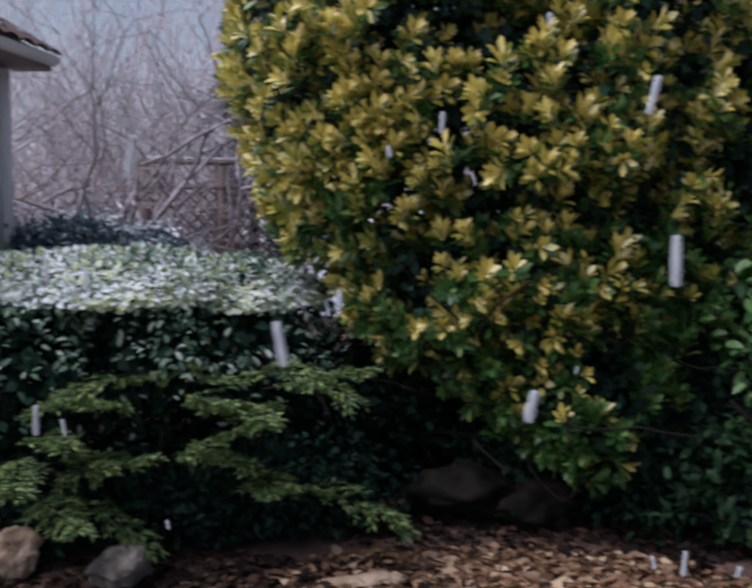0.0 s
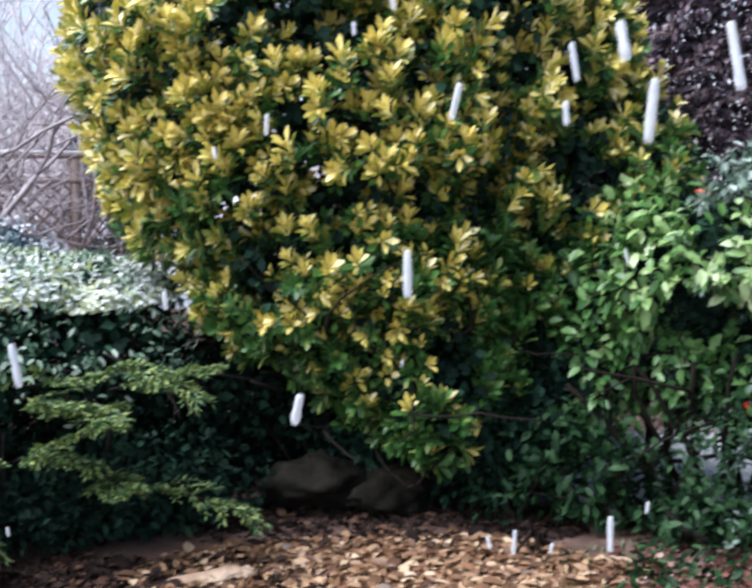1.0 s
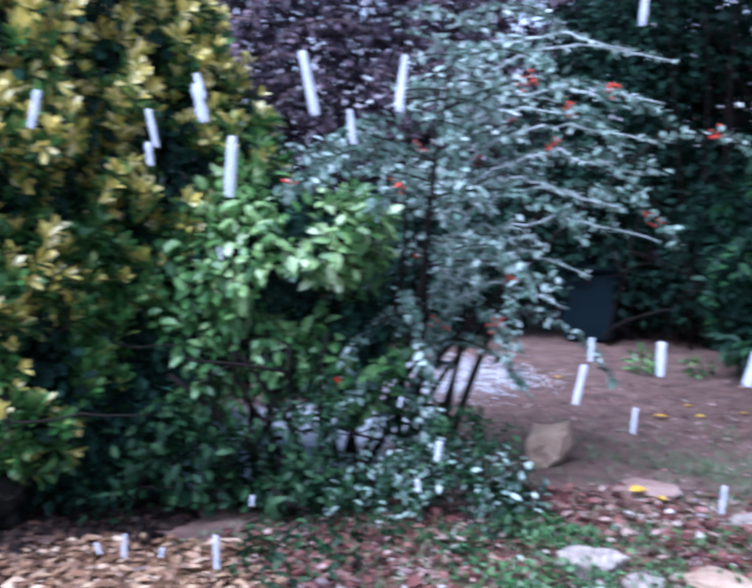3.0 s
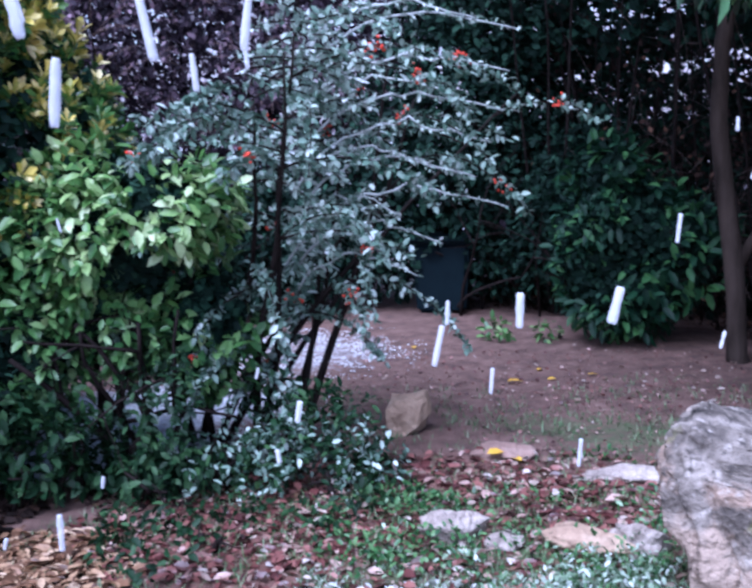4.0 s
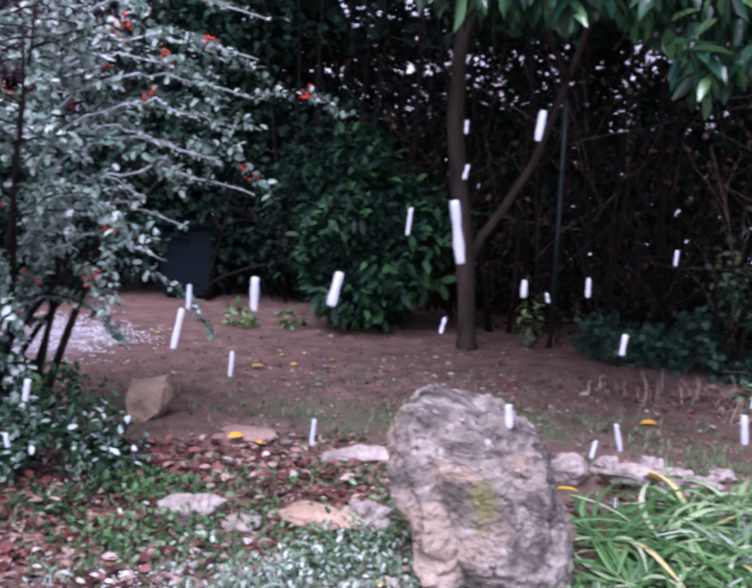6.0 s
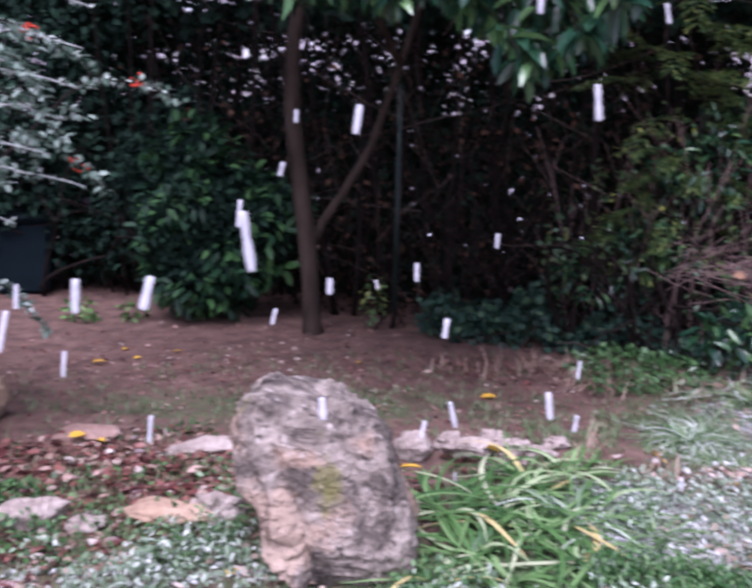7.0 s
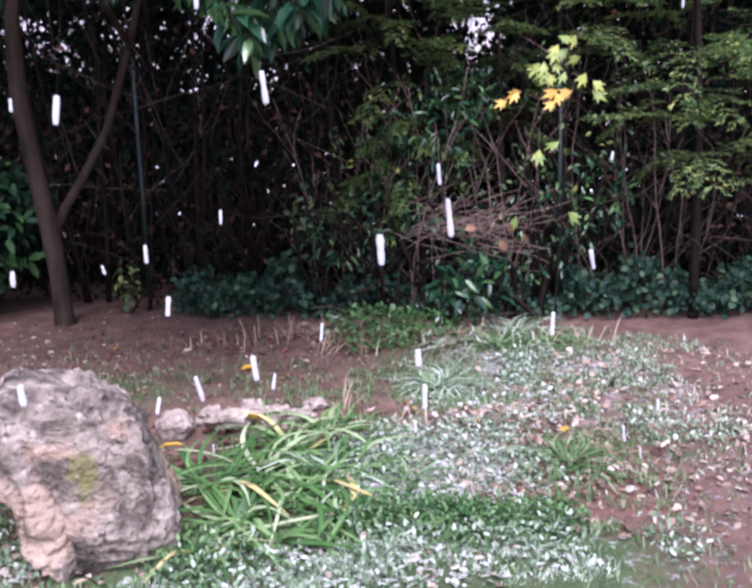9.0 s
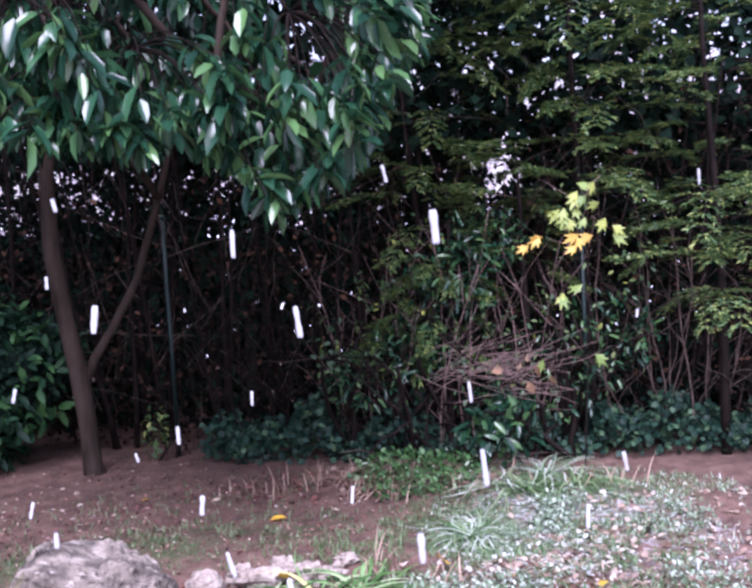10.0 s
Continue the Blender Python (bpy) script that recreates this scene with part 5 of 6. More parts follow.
def build_ivy():
    ivy = thing("ground_ivy", "dark green ivy along the foot of the hedge", "ivy", along_hedge(0, 6.9))
    n = 7500
    u = rng.uniform(-2.0, 4.2, n)
    h = .26 + .34 * np.array([noise.noise(Vector((a * 2.7, 0, 0))) + .5 * noise.noise(Vector((a * 8, 3, 0))) for a in u])
    p = along_hedge(u, 6.55 + .5 * rng.random(n), .02 + h * rng.random(n) ** .8)
    axis, face = rand_dirs(n) + np.array([0, 0, -.4]), -HV * .7 + np.array([0, 0, .7]) + .5 * rng.normal(size=p.shape)
    size = rng.uniform(.035, .065, n)
    for k in range(12):
        u0 = -2.0 + 6.2 * k / 12
        here = (u >= u0) & (u < u0 + 6.2 / 12)
        b = Build()
        b.leaves(p[here], axis[here], face[here], size[here], .9)
        part("foliage", b, M["ivy"], ivy, kind="stuff")
        for j in range(3):
            t = Build()
            t.tube(wander(along_hedge(u0 + rng.uniform(0, .5), 6.6 + .4 * rng.random(), .015), HU * rng.choice([-1, 1]) + HV * rng.normal() * .3 + np.array([0, 0, .08 * j]), .6, 7, .3), np.linspace(.006, .003, 8), 5)
            part("stem", t, M["twig_mid"], ivy)


build_ivy()

_a = np.array([0, 18, 30, 52, 66, 90, 114, 128, 150, 162, 180])
_r = np.array([.16, .5, .36, .8, .42, 1.0, .42, .8, .36, .5, .16])
MAPLE = np.array([(0, 0, 0)] + [(.28 + r * .72 * math.sin(radians(a)), r * .72 * math.cos(radians(a)), .05 * math.sin(a)) for a, r in zip(_a, _r)])
MAPLE_FACES = [(0, k + 1, k) for k in range(1, 11)]


def build_maple():
    foot = polar(50.7, 6.4)
    tree = thing("maple_sapling", "thin maple sapling with yellowing lobed leaves", "tree", foot)
    stem = wander(foot + np.array([0, 0, -.04]), (.02, -.02, 1), 2.1, 9, .06)
    b = Build()
    b.tube(stem, np.linspace(.006, .003, 10), 6)
    part("trunk", b, M["twig_dark"], tree)
    right, deep = local_axes(50.2)
    for across, z, n, far in ((-.1, 1.53, 3, 1), (.02, 1.51, 4, 2), (-.02, 1.69, 6, 0), (.06, 1.82, 6, 0), (-.04, .85, 2, 0), (-.02, 1.2, 3, 0), (.08, 1.63, 5, 0)):
        end = foot + right * across * 1.5 - deep * .75 + np.array([0, 0, z])
        s = stem[np.argmin(np.abs(stem[:, 2] - z + .12))]
        tw = Build()
        tw.tube(np.array([s, (s + end) / 2 + np.array([0, 0, .03]), end]), [.004, .003, .002], 4)
        part("branch", tw, M["twig_brown"], tree)
        for j in range(n):
            lf = Build()
            q = end + right * rng.normal() * .07 + np.array([0, 0, rng.normal() * .035])
            ax = unit(right * rng.normal() - deep * .3 + np.array([0, 0, -.8]))
            lf.leaves(q[None], ax[None], (-deep + .4 * rng.normal(size=3) + np.array([0, 0, .4]))[None], rng.uniform(.085, .115), 1.0, 0, MAPLE, MAPLE_FACES)
            part("leaf", lf, M["maple_green"] if far == 0 else M["maple_yellow"], tree)


M["maple_yellow"] = by_object(leaf_material("yellow_maple", [(0.0, (0.62, 0.45, 0.06)), (1.0, (0.8, 0.52, 0.12))], .5, .3), "yellow_maple_leaf")
M["maple_green"] = by_object(leaf_material("green_maple", [(0.0, (0.16, 0.26, 0.06)), (1.0, (0.4, 0.45, 0.1))], .5, .3), "green_maple_leaf")
build_maple()


def fence_post(az, r):
    c = polar(az, r)
    b = Build()
    b.tube([c + np.array([0, 0, z]) for z in (-.1, 1.75)], .016, 12)
    b.tube([c + np.array([0, 0, z]) for z in (1.752, 1.775, 1.785)], [.019, .019, .008], 12)
    post = part("fence_post", b, M["green_metal"])
    tagged(post, "slim green coated metal fence post in the hedge", "post", "fence posts")


fence_post(26.7, 7.3)
fence_post(50.9, 6.75)


def build_bin():
    c = polar(5.7, 8.9)
    box = thing("compost_bin", "dark blue plastic bin half hidden under the evergreens", "bin", c)
    m = pose(c[0], c[1], 0, 0, 0, -12)
    bm = bmesh.new()
    bmesh.ops.create_cube(bm, size=1.0)
    for v in bm.verts:
        k = .5 if v.co.z < 0 else .6
        v.co = Vector((v.co.x * k * .86, v.co.y * k * .86, (v.co.z + .5) * .62))
    bmesh.ops.bevel(bm, geom=bm.edges[:], offset=.035, segments=3, affect="EDGES")
    bm.transform(m)
    me = bpy.data.meshes.new("body")
    bm.to_mesh(me)
    bm.free()
    me.materials.append(M["blue_plastic"])
    part("body", me, None, box)
    bm = bmesh.new()
    bmesh.ops.create_cube(bm, size=1.0)
    for v in bm.verts:
        v.co = Vector((v.co.x * .58, v.co.y * .58, .65 + v.co.z * .06))
    bmesh.ops.bevel(bm, geom=bm.edges[:], offset=.025, segments=3, affect="EDGES")
    bm.transform(m)
    me = bpy.data.meshes.new("lid")
    bm.to_mesh(me)
    bm.free()
    me.materials.append(M["blue_plastic"])
    part("lid", me, None, box)


build_bin()


# ---- the far garden beyond the low hedge: house corner, trellis, bare trees ----
def build_house():
    along = np.array([-.56, .83, 0])
    out = np.array([.83, .56, 0])
    g = polar(-55.2, 8.0)
    corner = g - .3 * out - .2 * along
    m = Matrix(((-along[0], out[0], 0, corner[0]), (-along[1], out[1], 0, corner[1]), (0, 0, 1, 0), (0, 0, 0, 1)))
    house = thing("garden_house", "cream rendered house corner with white gutter and tiled roof", "house", corner)
    w = Build()
    w.box((0, -4, 0), (2.6, 0, 2.52), 0, m)
    part("wall", w, M["render"], house, smooth=False)
    p = Build()
    p.box((-.02, -.14, 0), (.1, .025, 2.45), 0, m)
    part("corner_board", p, M["white_paint"], house, "white painted corner board", smooth=False)
    s = Build()
    s.box((-.22, -.02, 2.46), (2.8, .26, 2.5), 0, m)
    part("soffit", s, M["trellis_wood"], house, "dark timber soffit", smooth=False)
    gt = Build()
    prof = [(.26 + .065 * math.cos(a), 2.56 + .065 * math.sin(a)) for a in np.linspace(math.pi, 2 * math.pi, 9)]
    prof += [(y * 1.0 + (.26 - y) * .12, z + .006) for y, z in prof[::-1]]
    ring = [[m @ Vector((x, y, z)) for y, z in prof] for x in (-.24, 2.8)]
    k = len(prof)
    gt.add(np.array(ring[0] + ring[1]), [(i, (i + 1) % k, k + (i + 1) % k, k + i) for i in range(k)] + [tuple(range(k))])
    part("gutter", gt, M["white_paint"], house, "white half-round gutter", smooth=False)
    slope = radians(30)
    under = Build()
    under.add([m @ Vector(q) for q in ((-.2, .28, 2.55), (2.8, .28, 2.55), (2.8, -4.2, 2.55 + 4.48 * math.tan(slope)), (-.2, -4.2, 2.55 + 4.48 * math.tan(slope)),
                                       (-.2, .28, 2.5), (2.8, .28, 2.5), (2.8, -4.2, 2.5 + 4.48 * math.tan(slope)), (-.2, -4.2, 2.5 + 4.48 * math.tan(slope)))],
              [(0, 1, 2, 3), (7, 6, 5, 4), (0, 4, 5, 1), (1, 5, 6, 2), (2, 6, 7, 3), (3, 7, 4, 0)])
    roof = part("roof", under, M["trellis_wood"], house, smooth=False)
    tile = Build()
    n = 7
    xs = np.linspace(0, .25, n)
    zs = .022 * np.sin(np.linspace(0, math.pi, n))
    top = [(x, y, z + .045 + (.0 if y < 0 else .016)) for y in (0.0, .36) for x, z in zip(xs, zs)]
    tile.add(np.array(top + [(x, y, z - .016) for x, y, z in top]), [(i, i + 1, n + i + 1, n + i) for i in range(n - 1)] + [(n + i, n + i + 1, 3 * n + i + 1, 3 * n + i) for i in range(n - 1)] +
             [(2 * n + i, i, n + i, 3 * n + i) for i in (0, n - 1)] + [(3 * n + i, 3 * n + i + 1, 2 * n + i + 1, 2 * n + i) for i in range(n - 1)])
    me = tile.mesh("roof_tile", [M["roof_tile"]])
    for row in range(9):
        for col in range(12):
            ob = new("roof_tile", me)
            ob.parent = roof
            y = .32 - row * .3 * math.cos(slope)
            ob.matrix_basis = m @ pose(-.2 + col * .25, y, 2.55 + (.28 - y) * math.tan(slope)) @ pose(0, 0, 0, 180 - math.degrees(slope), 0, 0) @ Matrix.Diagonal((1, 1, -1, 1))
    sn = Build()
    for k in range(140):
        x, y = rng.uniform(-.2, 2.2), rng.uniform(-2.2, .2)
        q = m @ Vector((x, y, 2.62 + (.28 - y) * math.tan(slope)))
        sn.add(np.array(q) + ICO_V * np.array([.09, .07, .02]) * rng.uniform(.5, 1.2), ICO_F)
    part("roof_snow", sn, M["snow"], house, "thin wet snow lying on the tiles", kind="stuff")


build_house()


def build_trellis():
    r = 11.5
    a, b = polar(-50.6, r), polar(-42.5, r + .6)
    length = np.linalg.norm(b - a)
    d = (b - a) / length
    m = Matrix(((d[0], -d[1], 0, a[0]), (d[1], d[0], 0, a[1]), (0, 0, 1, 0), (0, 0, 0, 1)))
    fence = thing("trellis_fence", "weathered wooden lattice trellis with snow on its rail", "fence", a)

    def bar(name, lo, hi, mat="trellis_wood", label=""):
        k = Build()
        k.box(lo, hi, 0, m)
        part(name, k, M[mat], fence, label, smooth=False)

    for x in np.linspace(0, length, 3):
        bar("post", (x - .05, -.05, -.1), (x + .05, .05, 1.94))
    for z in (.1, 1.62, 1.9):
        bar("rail", (0, -.055, z), (length, -.052 + .04, z + .055))
    bar("snow", (-.05, -.05, 1.957), (length + .05, .045, 1.985), "snow", "line of snow on the top rail")
    step = .16
    for s in (-1, 1):
        for k in range(int((length + 1.4) / step)):
            x0 = k * step - (0 if s < 0 else 1.35)
            pts = []
            for z in (.14, 1.64):
                x = x0 + (z - .14) * (1 if s > 0 else -1)
                pts.append((x, z))
            (xa, za), (xb, zb) = pts
            lo, hi = 0.02, length - .02
            if max(xa, xb) < lo or min(xa, xb) > hi:
                continue
            f = lambda x: za + (x - xa) * (zb - za) / (xb - xa)
            ends = sorted([min(max(xa, lo), hi), min(max(xb, lo), hi)])
            q = [m @ Vector((x, .012 * s, f(x))) for x in ends]
            if (q[0] - q[1]).length < .06:
                continue
            t = Build()
            t.tube([np.array(q[0]), np.array(q[1])], .014, 4)
            part("slat", t, M["trellis_wood"], fence, smooth=False)


build_trellis()


def bare_tree(az, r, height, label, stems=6, depth=3, lean=.3, thick=.035, bark="twig_far_haze"):
    foot = polar(az, r)
    tree = thing("bare_tree", label, "tree", foot, "leafless trees in the far garden")
    for k in range(stems):
        d = (rng.normal() * lean, rng.normal() * lean, 1)
        one_limb("limb", tree, M[bark], foot + np.array([rng.normal() * .12, rng.normal() * .12, -.05]), d, height * rng.uniform(.4, .55), thick * rng.uniform(.6, 1.1), depth, 4, spread=.55, rise=.35)


bare_tree(-53.5, 10.2, 4.2, "many-stemmed leafless shrub tree, winter haze put into its colour", 8, thick=.045, bark="twig_haze")
bare_tree(-48.5, 12.5, 4.5, "many-stemmed leafless shrub tree, winter haze put into its colour", 8, thick=.045, bark="twig_haze")
bare_tree(-57.0, 13.0, 5.0, "leafless tree with fine twigs paled for haze", 6)
bare_tree(-51.0, 15.0, 5.5, "leafless tree with fine twigs paled for haze", 6)
bare_tree(-46.0, 16.0, 6.0, "leafless tree with fine twigs paled for haze", 6)
bare_tree(-61.0, 11.0, 4.5, "leafless tree with fine twigs paled for haze", 6)


def far_wood():
    """The winter wood that closes the view: countless fine upright twigs, haze in their grey."""
    b = Build()
    for k in range(1500):
        az, r = rng.uniform(-75, 85), rng.uniform(19, 27)
        pts = wander(polar(az, r, -.1), (rng.normal() * .2, rng.normal() * .2, 1), rng.uniform(3, 6.5), 5, .16)
        b.tube(pts, np.linspace(rng.uniform(.02, .06), .01, 6), 3)
        for j in range(5):
            b.tube(wander(pts[rng.integers(2, 6)], (rng.normal() * .6, rng.normal() * .6, .9), rng.uniform(.7, 1.6), 3, .2), np.linspace(.02, .006, 4), 3)
    ob = part("far_wood", b, M["twig_far_haze"])
    tagged(ob, "leafless wood beyond the garden, coloured pale grey for haze", "wood", kind="stuff")


far_wood()
leafy_shrub("lavender_bush", "low blue-grey shrub with snow on it", -55, 8.0, [(0, 0, .98, .7, .5, .5), (.6, .1, .85, .6, .5, .5), (.2, 0, .4, .8, .5, .5)], 2200, .06, M["blue_shrub"], gap=.2, inside=.4, core_mat=M["blue_conifer"])
leafy_shrub("lavender_bush", "low blue-grey shrub with snow on it", -50.5, 8.6, [(0, 0, .85, .6, .5, .5), (-.5, .1, .95, .6, .5, .5), (-.2, 0, .4, .8, .5, .5)], 2200, .06, M["blue_shrub"], gap=.2, inside=.4, core_mat=M["blue_conifer"])


def blue_spruce(az, r, height):
    foot = polar(az, r)
    tree = thing("blue_conifer", "tall narrow blue-green conifer behind the trellis", "tree", foot)
    t = Build()
    t.tube(wander(foot + np.array([0, 0, -.05]), (0, 0, 1), height, 8, .03), np.linspace(.09, .01, 9), 8)
    part("trunk", t, M["bark"], tree)
    n = 7000
    z = rng.uniform(.3, height, n)
    rad = .85 * (1 - z / height * .75) * np.sqrt(rng.random(n)) * (.8 + .25 * np.sin(z * 7))
    a = rng.uniform(0, 6.3, n)
    out = np.stack([np.cos(a), np.sin(a), 0 * a], 1)
    p = foot + out * rad[:, None] + np.array([0, 0, 1]) * z[:, None]
    b = Build()
    b.leaves(p, unit(out + .5 * rand_dirs(n)), rand_dirs(n), rng.uniform(.1, .2, n), .22, 0, SMALL, SMALL_FACES)
    part("foliage", b, M["blue_conifer"], tree, kind="stuff")


blue_spruce(-44.5, 14.0, 4.8)


# ---- on the ground: leaves, grass, snow ----
BLADE = np.array([(0, .5, 0), (0, -.5, 0), (.4, .45, .05), (.4, -.45, .05), (.75, .3, .18), (.75, -.3, .18), (1, 0, .36)])
BLADE_FACES = [(0, 1, 3, 2), (2, 3, 5, 4), (4, 5, 6)]


def in_zone(az, r, across, deep, n):
    right, ahead = local_axes(az)
    a, d = rng.uniform(0, 6.3, n), np.sqrt(rng.random(n))
    p = polar(az, r) + right * (across * d * np.cos(a))[:, None] + ahead * (deep * d * np.sin(a))[:, None]
    p[:, 2] = ground_height(p[:, 0], p[:, 1])
    return p


def fallen(name, label, zones, size, material, tilt=.35):
    b = Build()
    for az, r, across, deep, n in zones:
        p = in_zone(az, r, across, deep, n)
        p[:, 2] += .004 + .02 * rng.random(n)
        a = rng.uniform(0, 6.3, n)
        ax = np.stack([np.cos(a), np.sin(a), rng.normal(0, tilt * .5, n)], 1)
        b.leaves(p, ax, np.array([0, 0, 1.0]) + tilt * rng.normal(size=p.shape), rng.uniform(.45, 1.4, n) * size, rng.uniform(.3, .75, n))
    ob = part(name, b, material)
    tagged(ob, label, "fallen leaves", kind="stuff")


fallen("tan_leaf_litter", "thick tan fallen leaves under the golden shrub", [(-28.5, 3.85, 1.05, .46, 3400), (-17.5, 3.7, .35, .25, 260)], .065, M["litter_tan"])
fallen("russet_leaf_litter", "wet russet fallen leaves round the berry bush", [(1, 3.95, 1.1, .75, 1500), (11, 4.35, 1.0, .45, 520), (-6, 4.0, .8, .5, 800), (22, 4.2, .9, .5, 220), (37, 6.1, .9, .35, 160)], .055, M["litter_red"])
fallen("pale_leaf_litter", "pale snow-dusted fallen leaves in the grass", [(49, 4.15, .5, .6, 1100), (56, 4.2, .8, .9, 900), (57, 5.3, .8, .8, 500), (40.5, 4.35, .3, .25, 60), (10, 3.35, 1.2, .4, 500), (7, 4.05, 1.1, .5, 420), (14, 4.5, .8, .35, 160), (48, 5.3, .7, .5, 260), (34, 2.95, 1.0, .3, 160), (20, 5.9, 2.4, .8, 130)], .04, M["litter_pale"], .7)


def grass(name, label, zones, size, width, material, lean=.6):
    b = Build()
    for az, r, across, deep, n in zones:
        p = in_zone(az, r, across, deep, n)
        keep = np.array([noise.noise(Vector((q[0] * 5, q[1] * 5, 2))) for q in p]) > -.15
        p = p[keep]
        a = rng.uniform(0, 6.3, len(p))
        out = np.stack([np.cos(a), np.sin(a), 0 * a], 1)
        s = rng.uniform(.5, 1.2, len(p)) * size
        b.leaves(p - np.array([0, 0, .005]), np.array([0, 0, 1]) + out * lean * rng.random(len(p))[:, None], out, s, width / s, 0, BLADE, BLADE_FACES)
    ob = part(name, b, material)
    tagged(ob, label, "grass", kind="stuff")


fallen("frosted_leaf_litter", "curled fallen leaves and moss whitened by melting snow", [(42.5, 3.9, .45, .4, 2000), (45.5, 3.6, .4, .3, 600), (48, 4.7, .5, .5, 500), (40, 2.98, .8, .15, 500), (9, 3.25, .8, .15, 260)], .034, M["frost_litter"], .8)
# Near-black litter: shade before conifers and shrubs is put into its colour.
fallen("dark_leaf_litter", "fallen leaves coloured near black for the shade before the conifers", [(-43, 3.75, .75, .4, 1500), (-54, 4.0, .8, .4, 1200), (-30, 4.5, 1.0, .35, 1300), (-6, 4.6, .8, .4, 700)], .055, M["dead_leaf"], .5)
fallen("soil_debris", "small bits of bark, dead leaf and twig on the soil", [(14, 6.3, 2.2, .9, 1500), (30, 5.7, 2.0, .6, 1200), (24, 4.9, 1.6, .4, 600)], .022, M["litter_red"], .7)
fallen("pale_debris", "small pale bits of leaf and snow on the soil", [(8, 6.6, 2.4, 1.2, 420), (30, 5.4, 1.8, .7, 260)], .018, M["litter_pale"], .7)
grass("grass", "short sparse green grass and weeds on the soil", [(8, 3.7, 1.9, .8, 5000), (33, 3.1, 1.3, .4, 3000), (45, 4.3, 1.1, 1.2, 9500), (43, 3.9, .5, .4, 2500), (36, 3.05, .7, .25, 2200), (57, 3.8, 1.2, 1.3, 4000), (18, 5.1, 1.8, .5, 1700), (5, 4.5, .9, .5, 900), (33, 5.2, 1.4, .5, 1800), (15, 5.6, 2.0, .5, 1800), (27, 6.2, 1.4, .3, 500), (48.5, 6.0, 1.1, .4, 3000), (48, 5.2, .9, .7, 5000), (4, 3.85, 1.2, .5, 3200)], .05, .0045, M["grass"], .9)
grass("frosted_grass", "short grass whitened by wet melting snow", [(43.5, 3.95, .42, .42, 5200), (50, 5.5, .8, .45, 2600), (36, 3.02, .6, .14, 2200), (45, 3.0, .6, .14, 2200), (54, 4.5, .8, .8, 2400), (46.5, 4.9, .4, .3, 1200), (51, 6.0, .9, .35, 1000), (57, 5.4, .9, .9, 2400), (10, 3.35, .9, .16, 1800), (40.5, 4.3, .3, .2, 500)], .034, .006, M["frost_grass"], 1.3)
grass("dry_grass", "dry bent grass stalks before the hedge", [(34.5, 6.1, .7, .25, 60), (43, 5.95, 1.2, .35, 200), (40, 4.4, .6, .3, 90)], .17, .009, M["dry_grass"], .8)


def strap_clump(az, r, n, length, name="daylily_clump", label="clump of arching strap leaves flattened by snow", material="strap", width=.0115):
    foot = polar(az, r, float(ground_height(*polar(az, r)[:2])))
    clump = thing(name, label, "plant", foot, "strap-leaved clumps")
    b = Build()
    for k in range(n):
        a = rng.uniform(0, 6.3)
        out = np.array([math.cos(a), math.sin(a), 0])
        side = np.array([-out[1], out[0], 0])
        ln = length * rng.uniform(.6, 1.2)
        up = rng.uniform(.15, .85)
        t = np.linspace(0, 1, 9)
        reach = ln * (t * (1.15 - .6 * up)) + ln * .25 * t ** 2
        high = ln * (up * t - (.55 * up + .22) * t ** 2.2) + .01
        pts = foot + out * (.05 * rng.random() + reach)[:, None] + np.array([0, 0, 1]) * np.maximum(high, .008 + .012 * rng.random())[:, None] + side * (.2 * rng.normal() * t ** 2 + .035 * rng.normal() * np.sin(5 * t))[:, None]
        b.ribbon(pts, width * rng.uniform(.7, 1.3) * np.array([.6, .9, 1, 1, .95, .85, .7, .45, .08]), side)
    part("tuft", b, M[material], clump, kind="stuff")


for az, r, n, ln in ((30.4, 3.75, 40, .4), (33.4, 3.9, 42, .42), (36.0, 3.65, 34, .4), (32.0, 3.4, 26, .36), (38.4, 3.8, 28, .38), (35.2, 4.2, 30, .38), (38.6, 3.4, 18, .34), (29.8, 3.2, 14, .3), (37.4, 4.3, 24, .34), (34.5, 3.2, 12, .28)):
    strap_clump(az, r, n, ln)
strap_clump(44.1, 5.05, 130, .26, "grass_tuft", "fine arching blue-green grass tuft", "frost_grass", .004)
strap_clump(43.9, 5.0, 90, .24, "grass_tuft", "fine arching blue-green grass tuft", "grass", .005)
strap_clump(41.5, 6.1, 50, .3, "grass_tuft", "drooping pale grass tuft at the hedge foot", "grass", .006)
strap_clump(47.2, 5.8, 60, .32, "grass_tuft", "drooping pale grass tuft at the hedge foot", "grass", .006)
strap_clump(36.5, 6.15, 30, .26, "grass_tuft", "dry bent grass tuft at the hedge foot", "dry_grass", .006)
strap_clump(42.8, 3.75, 40, .28, "grass_tuft", "arching pale grass tuft in snow", "grass", .006)
strap_clump(47.5, 3.3, 50, .26, "grass_tuft", "arching pale grass tuft in snow", "grass", .006)
strap_clump(50.2, 5.9, 60, .34, "grass_tuft", "drooping pale grass tuft at the hedge foot", "grass", .006)
strap_clump(44.0, 6.0, 50, .3, "grass_tuft", "drooping pale grass tuft at the hedge foot", "dry_grass", .005)
strap_clump(38.6, 6.0, 40, .3, "grass_tuft", "dry bent grass tuft at the hedge foot", "dry_grass", .006)
strap_clump(48.4, 6.1, 50, .34, "grass_tuft", "drooping pale grass tuft at the hedge foot", "frost_grass", .006)
strap_clump(45.2, 5.9, 50, .28, "grass_tuft", "drooping pale grass tuft at the hedge foot", "frost_grass", .005)
strap_clump(38.2, 3.75, 16, .34, "daylily_clump", "frosted pale arching strap leaves", "frost_grass", .008)
strap_clump(52.5, 4.0, 70, .34, "grass_tuft", "arching pale grass tuft in snow", "grass", .005)


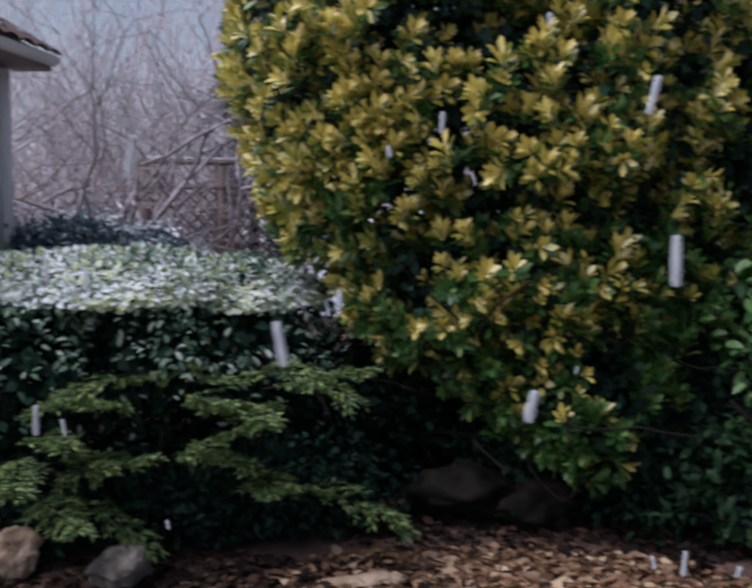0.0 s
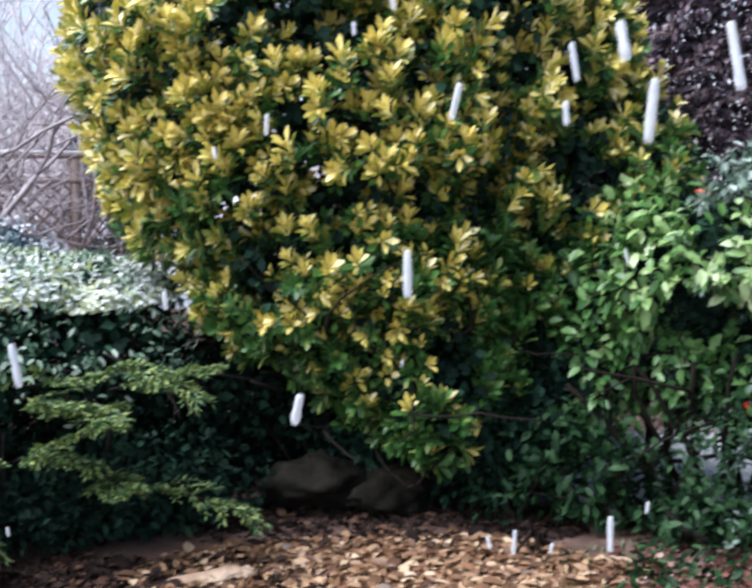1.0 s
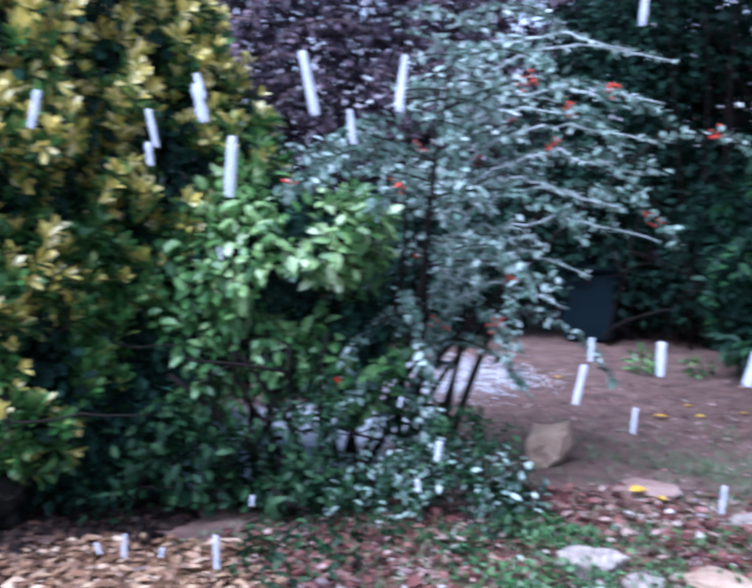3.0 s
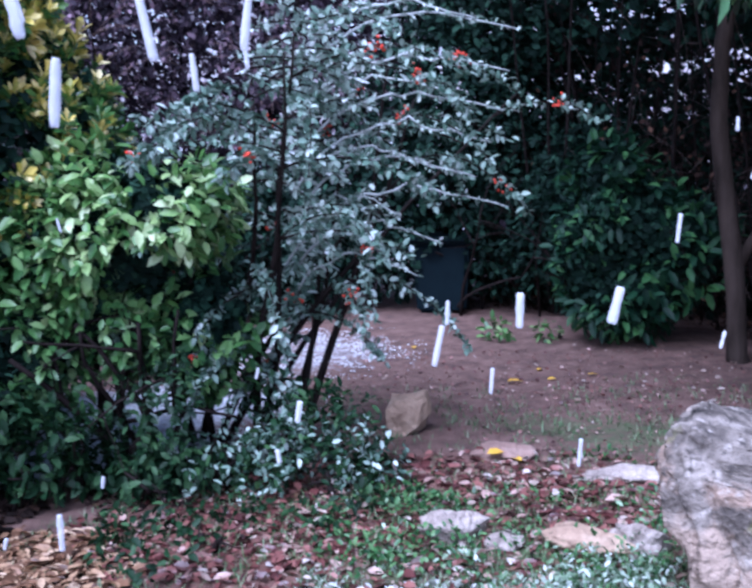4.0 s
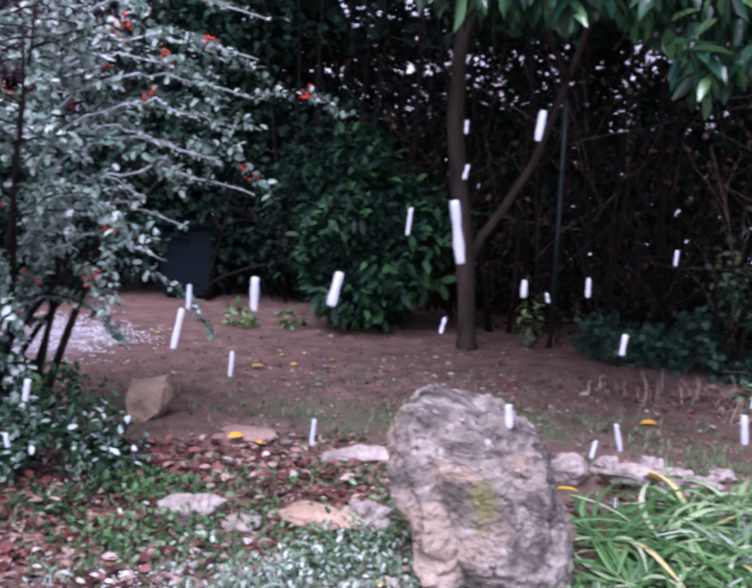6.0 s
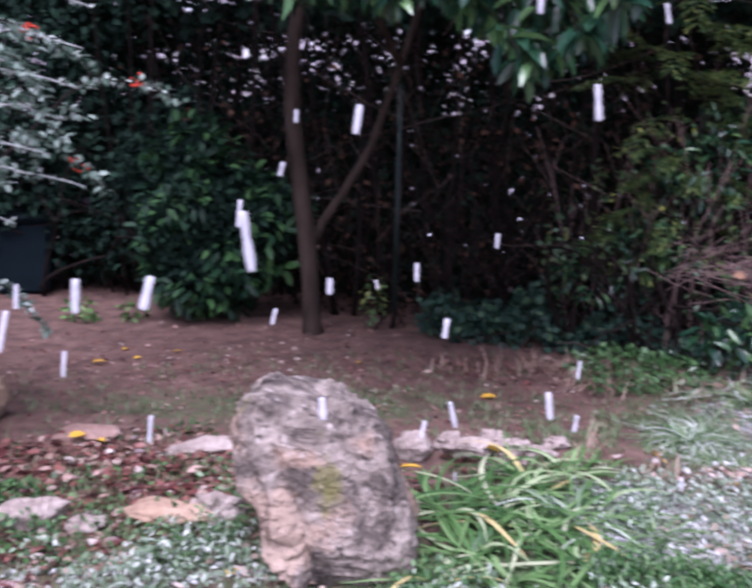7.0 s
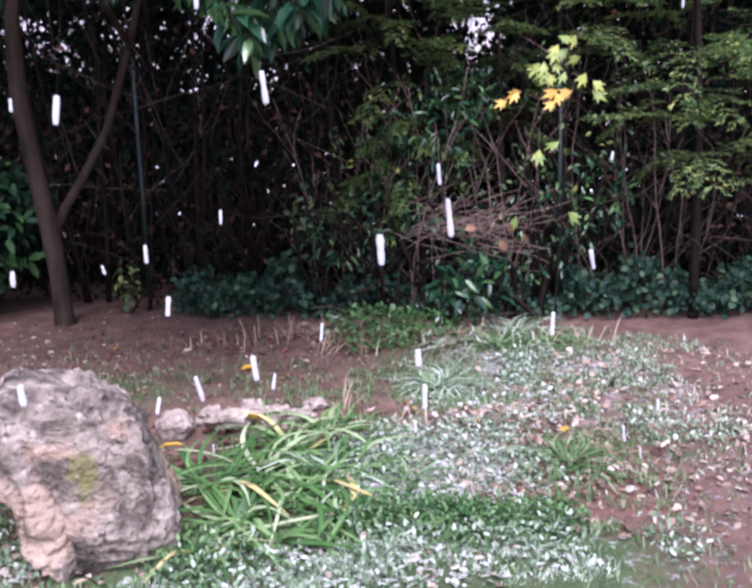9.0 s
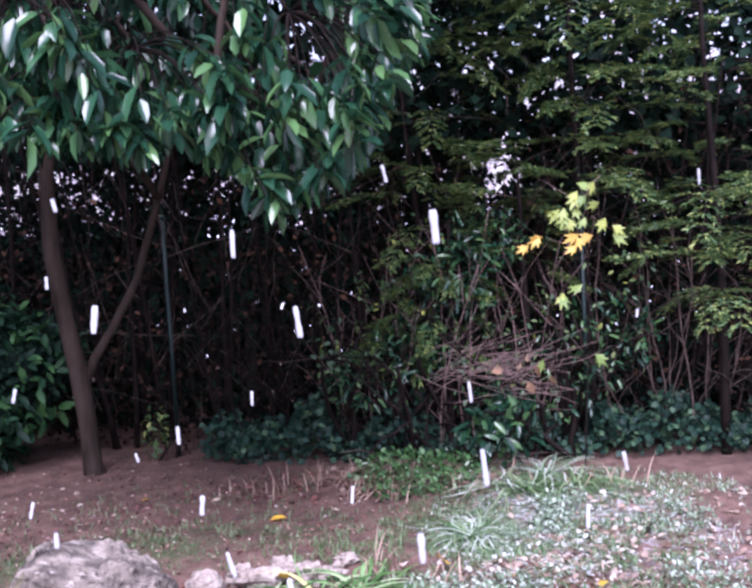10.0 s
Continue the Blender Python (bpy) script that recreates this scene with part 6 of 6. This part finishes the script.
def yellow_leaf(az, r, size, turn, lift=.012, tilt=0.0):
    p = polar(az, r)
    b = Build()
    b.leaves(np.zeros((1, 3)), np.array([[1.0, 0, .1]]), np.array([[0, 0.15, 1.0]]), size, .62)
    ob = part("yellow_leaf", b, M["yellow_leaf"])
    ob.matrix_basis = pose(p[0], p[1], float(ground_height(p[0], p[1])) + lift, tilt, 0, turn)
    tagged(ob, "single bright yellow fallen leaf on the soil", "leaf", "yellow fallen leaves")


for az, r, size, turn, lift, tilt in ((7.9, 4.62, .09, 20, .05, 25), (9.9, 4.6, .08, 120, .02, 10), (9.2, 6.25, .1, 0, .015, 5), (11.0, 6.5, .07, 60, .015, 0), (12.0, 6.3, .06, 200, .012, 0), (42.8, 4.47, .12, 70, .06, 55), (33.4, 4.32, .1, 100, .1, 55), (28.8, 4.0, .11, 150, .12, 20), (30.7, 3.08, .12, 10, .02, 0), (33.0, 5.55, .1, 160, .015, 0), (46.5, 4.4, .06, 10, .02, 10),
                                      (17.0, 3.25, .07, 40, .02, 10), (13.8, 6.4, .07, 10, .012, 0), (24.5, 6.2, .06, 10, .012, 0),
                                      (21.0, 4.7, .08, 30, .02, 0), (3.9, 7.3, .07, 90, .012, 0), (52.0, 4.3, .08, 30, .03, 0)):
    yellow_leaf(az, r, size, turn, lift, tilt)


def snow_clods():
    n = 420000
    p = np.stack([rng.uniform(-3.5, 6, n), rng.uniform(1, 9, n), np.zeros(n)], 1)
    p = p[p[:, 0] < .6]
    n = len(p)
    keep = snow_cover(p[:, 0], p[:, 1]) * (np.hypot(p[:, 0], p[:, 1]) < 9) > .3 + .7 * rng.random(n)
    p = p[keep]
    keep = np.array([noise.noise(Vector((q[0] * 3, q[1] * 3, 8))) + .5 * noise.noise(Vector((q[0] * 9, q[1] * 9, 2))) for q in p]) > .0
    p = p[keep][:9000]
    p[:, 2] = ground_height(p[:, 0], p[:, 1]) + .012
    s = rng.uniform(.0025, .006, len(p))[:, None, None]
    b = Build()
    b.cloud(p[:, None] + ICO_V[None] * s * np.array([1.2, 1.2, .8]) * rng.uniform(.6, 1.4, (len(p), 6, 1)), ICO_F, np.zeros(len(p), int))
    ob = part("snow_patch", b, M["snow"])
    tagged(ob, "thin melting wet snow lying in clods on the ground", "snow", kind="stuff")


snow_clods()


def falling_snow():
    """Large wet flakes in the air: loose clumps drawn long by their fall."""
    b = Build()
    n = 85
    az, r = rng.uniform(-60, 60, n), .7 + 3.0 * rng.random(n)
    z = 1.6 + r * rng.uniform(-.4, .2, n)
    for a, d, h in zip(az, r, z):
        if h < .2:
            continue
        s = min(rng.uniform(.0026, .0068), .0036 * d)
        s *= rng.uniform(.7, 1.35)
        long = s * rng.uniform(5.0, 13.0)
        lean = rng.uniform(-.28, .28)
        c = polar(a, d, h)
        pts = c + np.array([(lean * t * long, 0, t * long) for t in (-.5, -.42, -.2, .05, .3, .45, .5)])
        b.tube(pts, s * np.array([.75, .95, 1, .95, 1, .9, .7]) * rng.uniform(.85, 1.15, 7), 7)
    ob = part("falling_snow", b, M["flake"])
    tagged(ob, "large wet white snowflakes falling through the air", "snow", kind="stuff")


falling_snow()
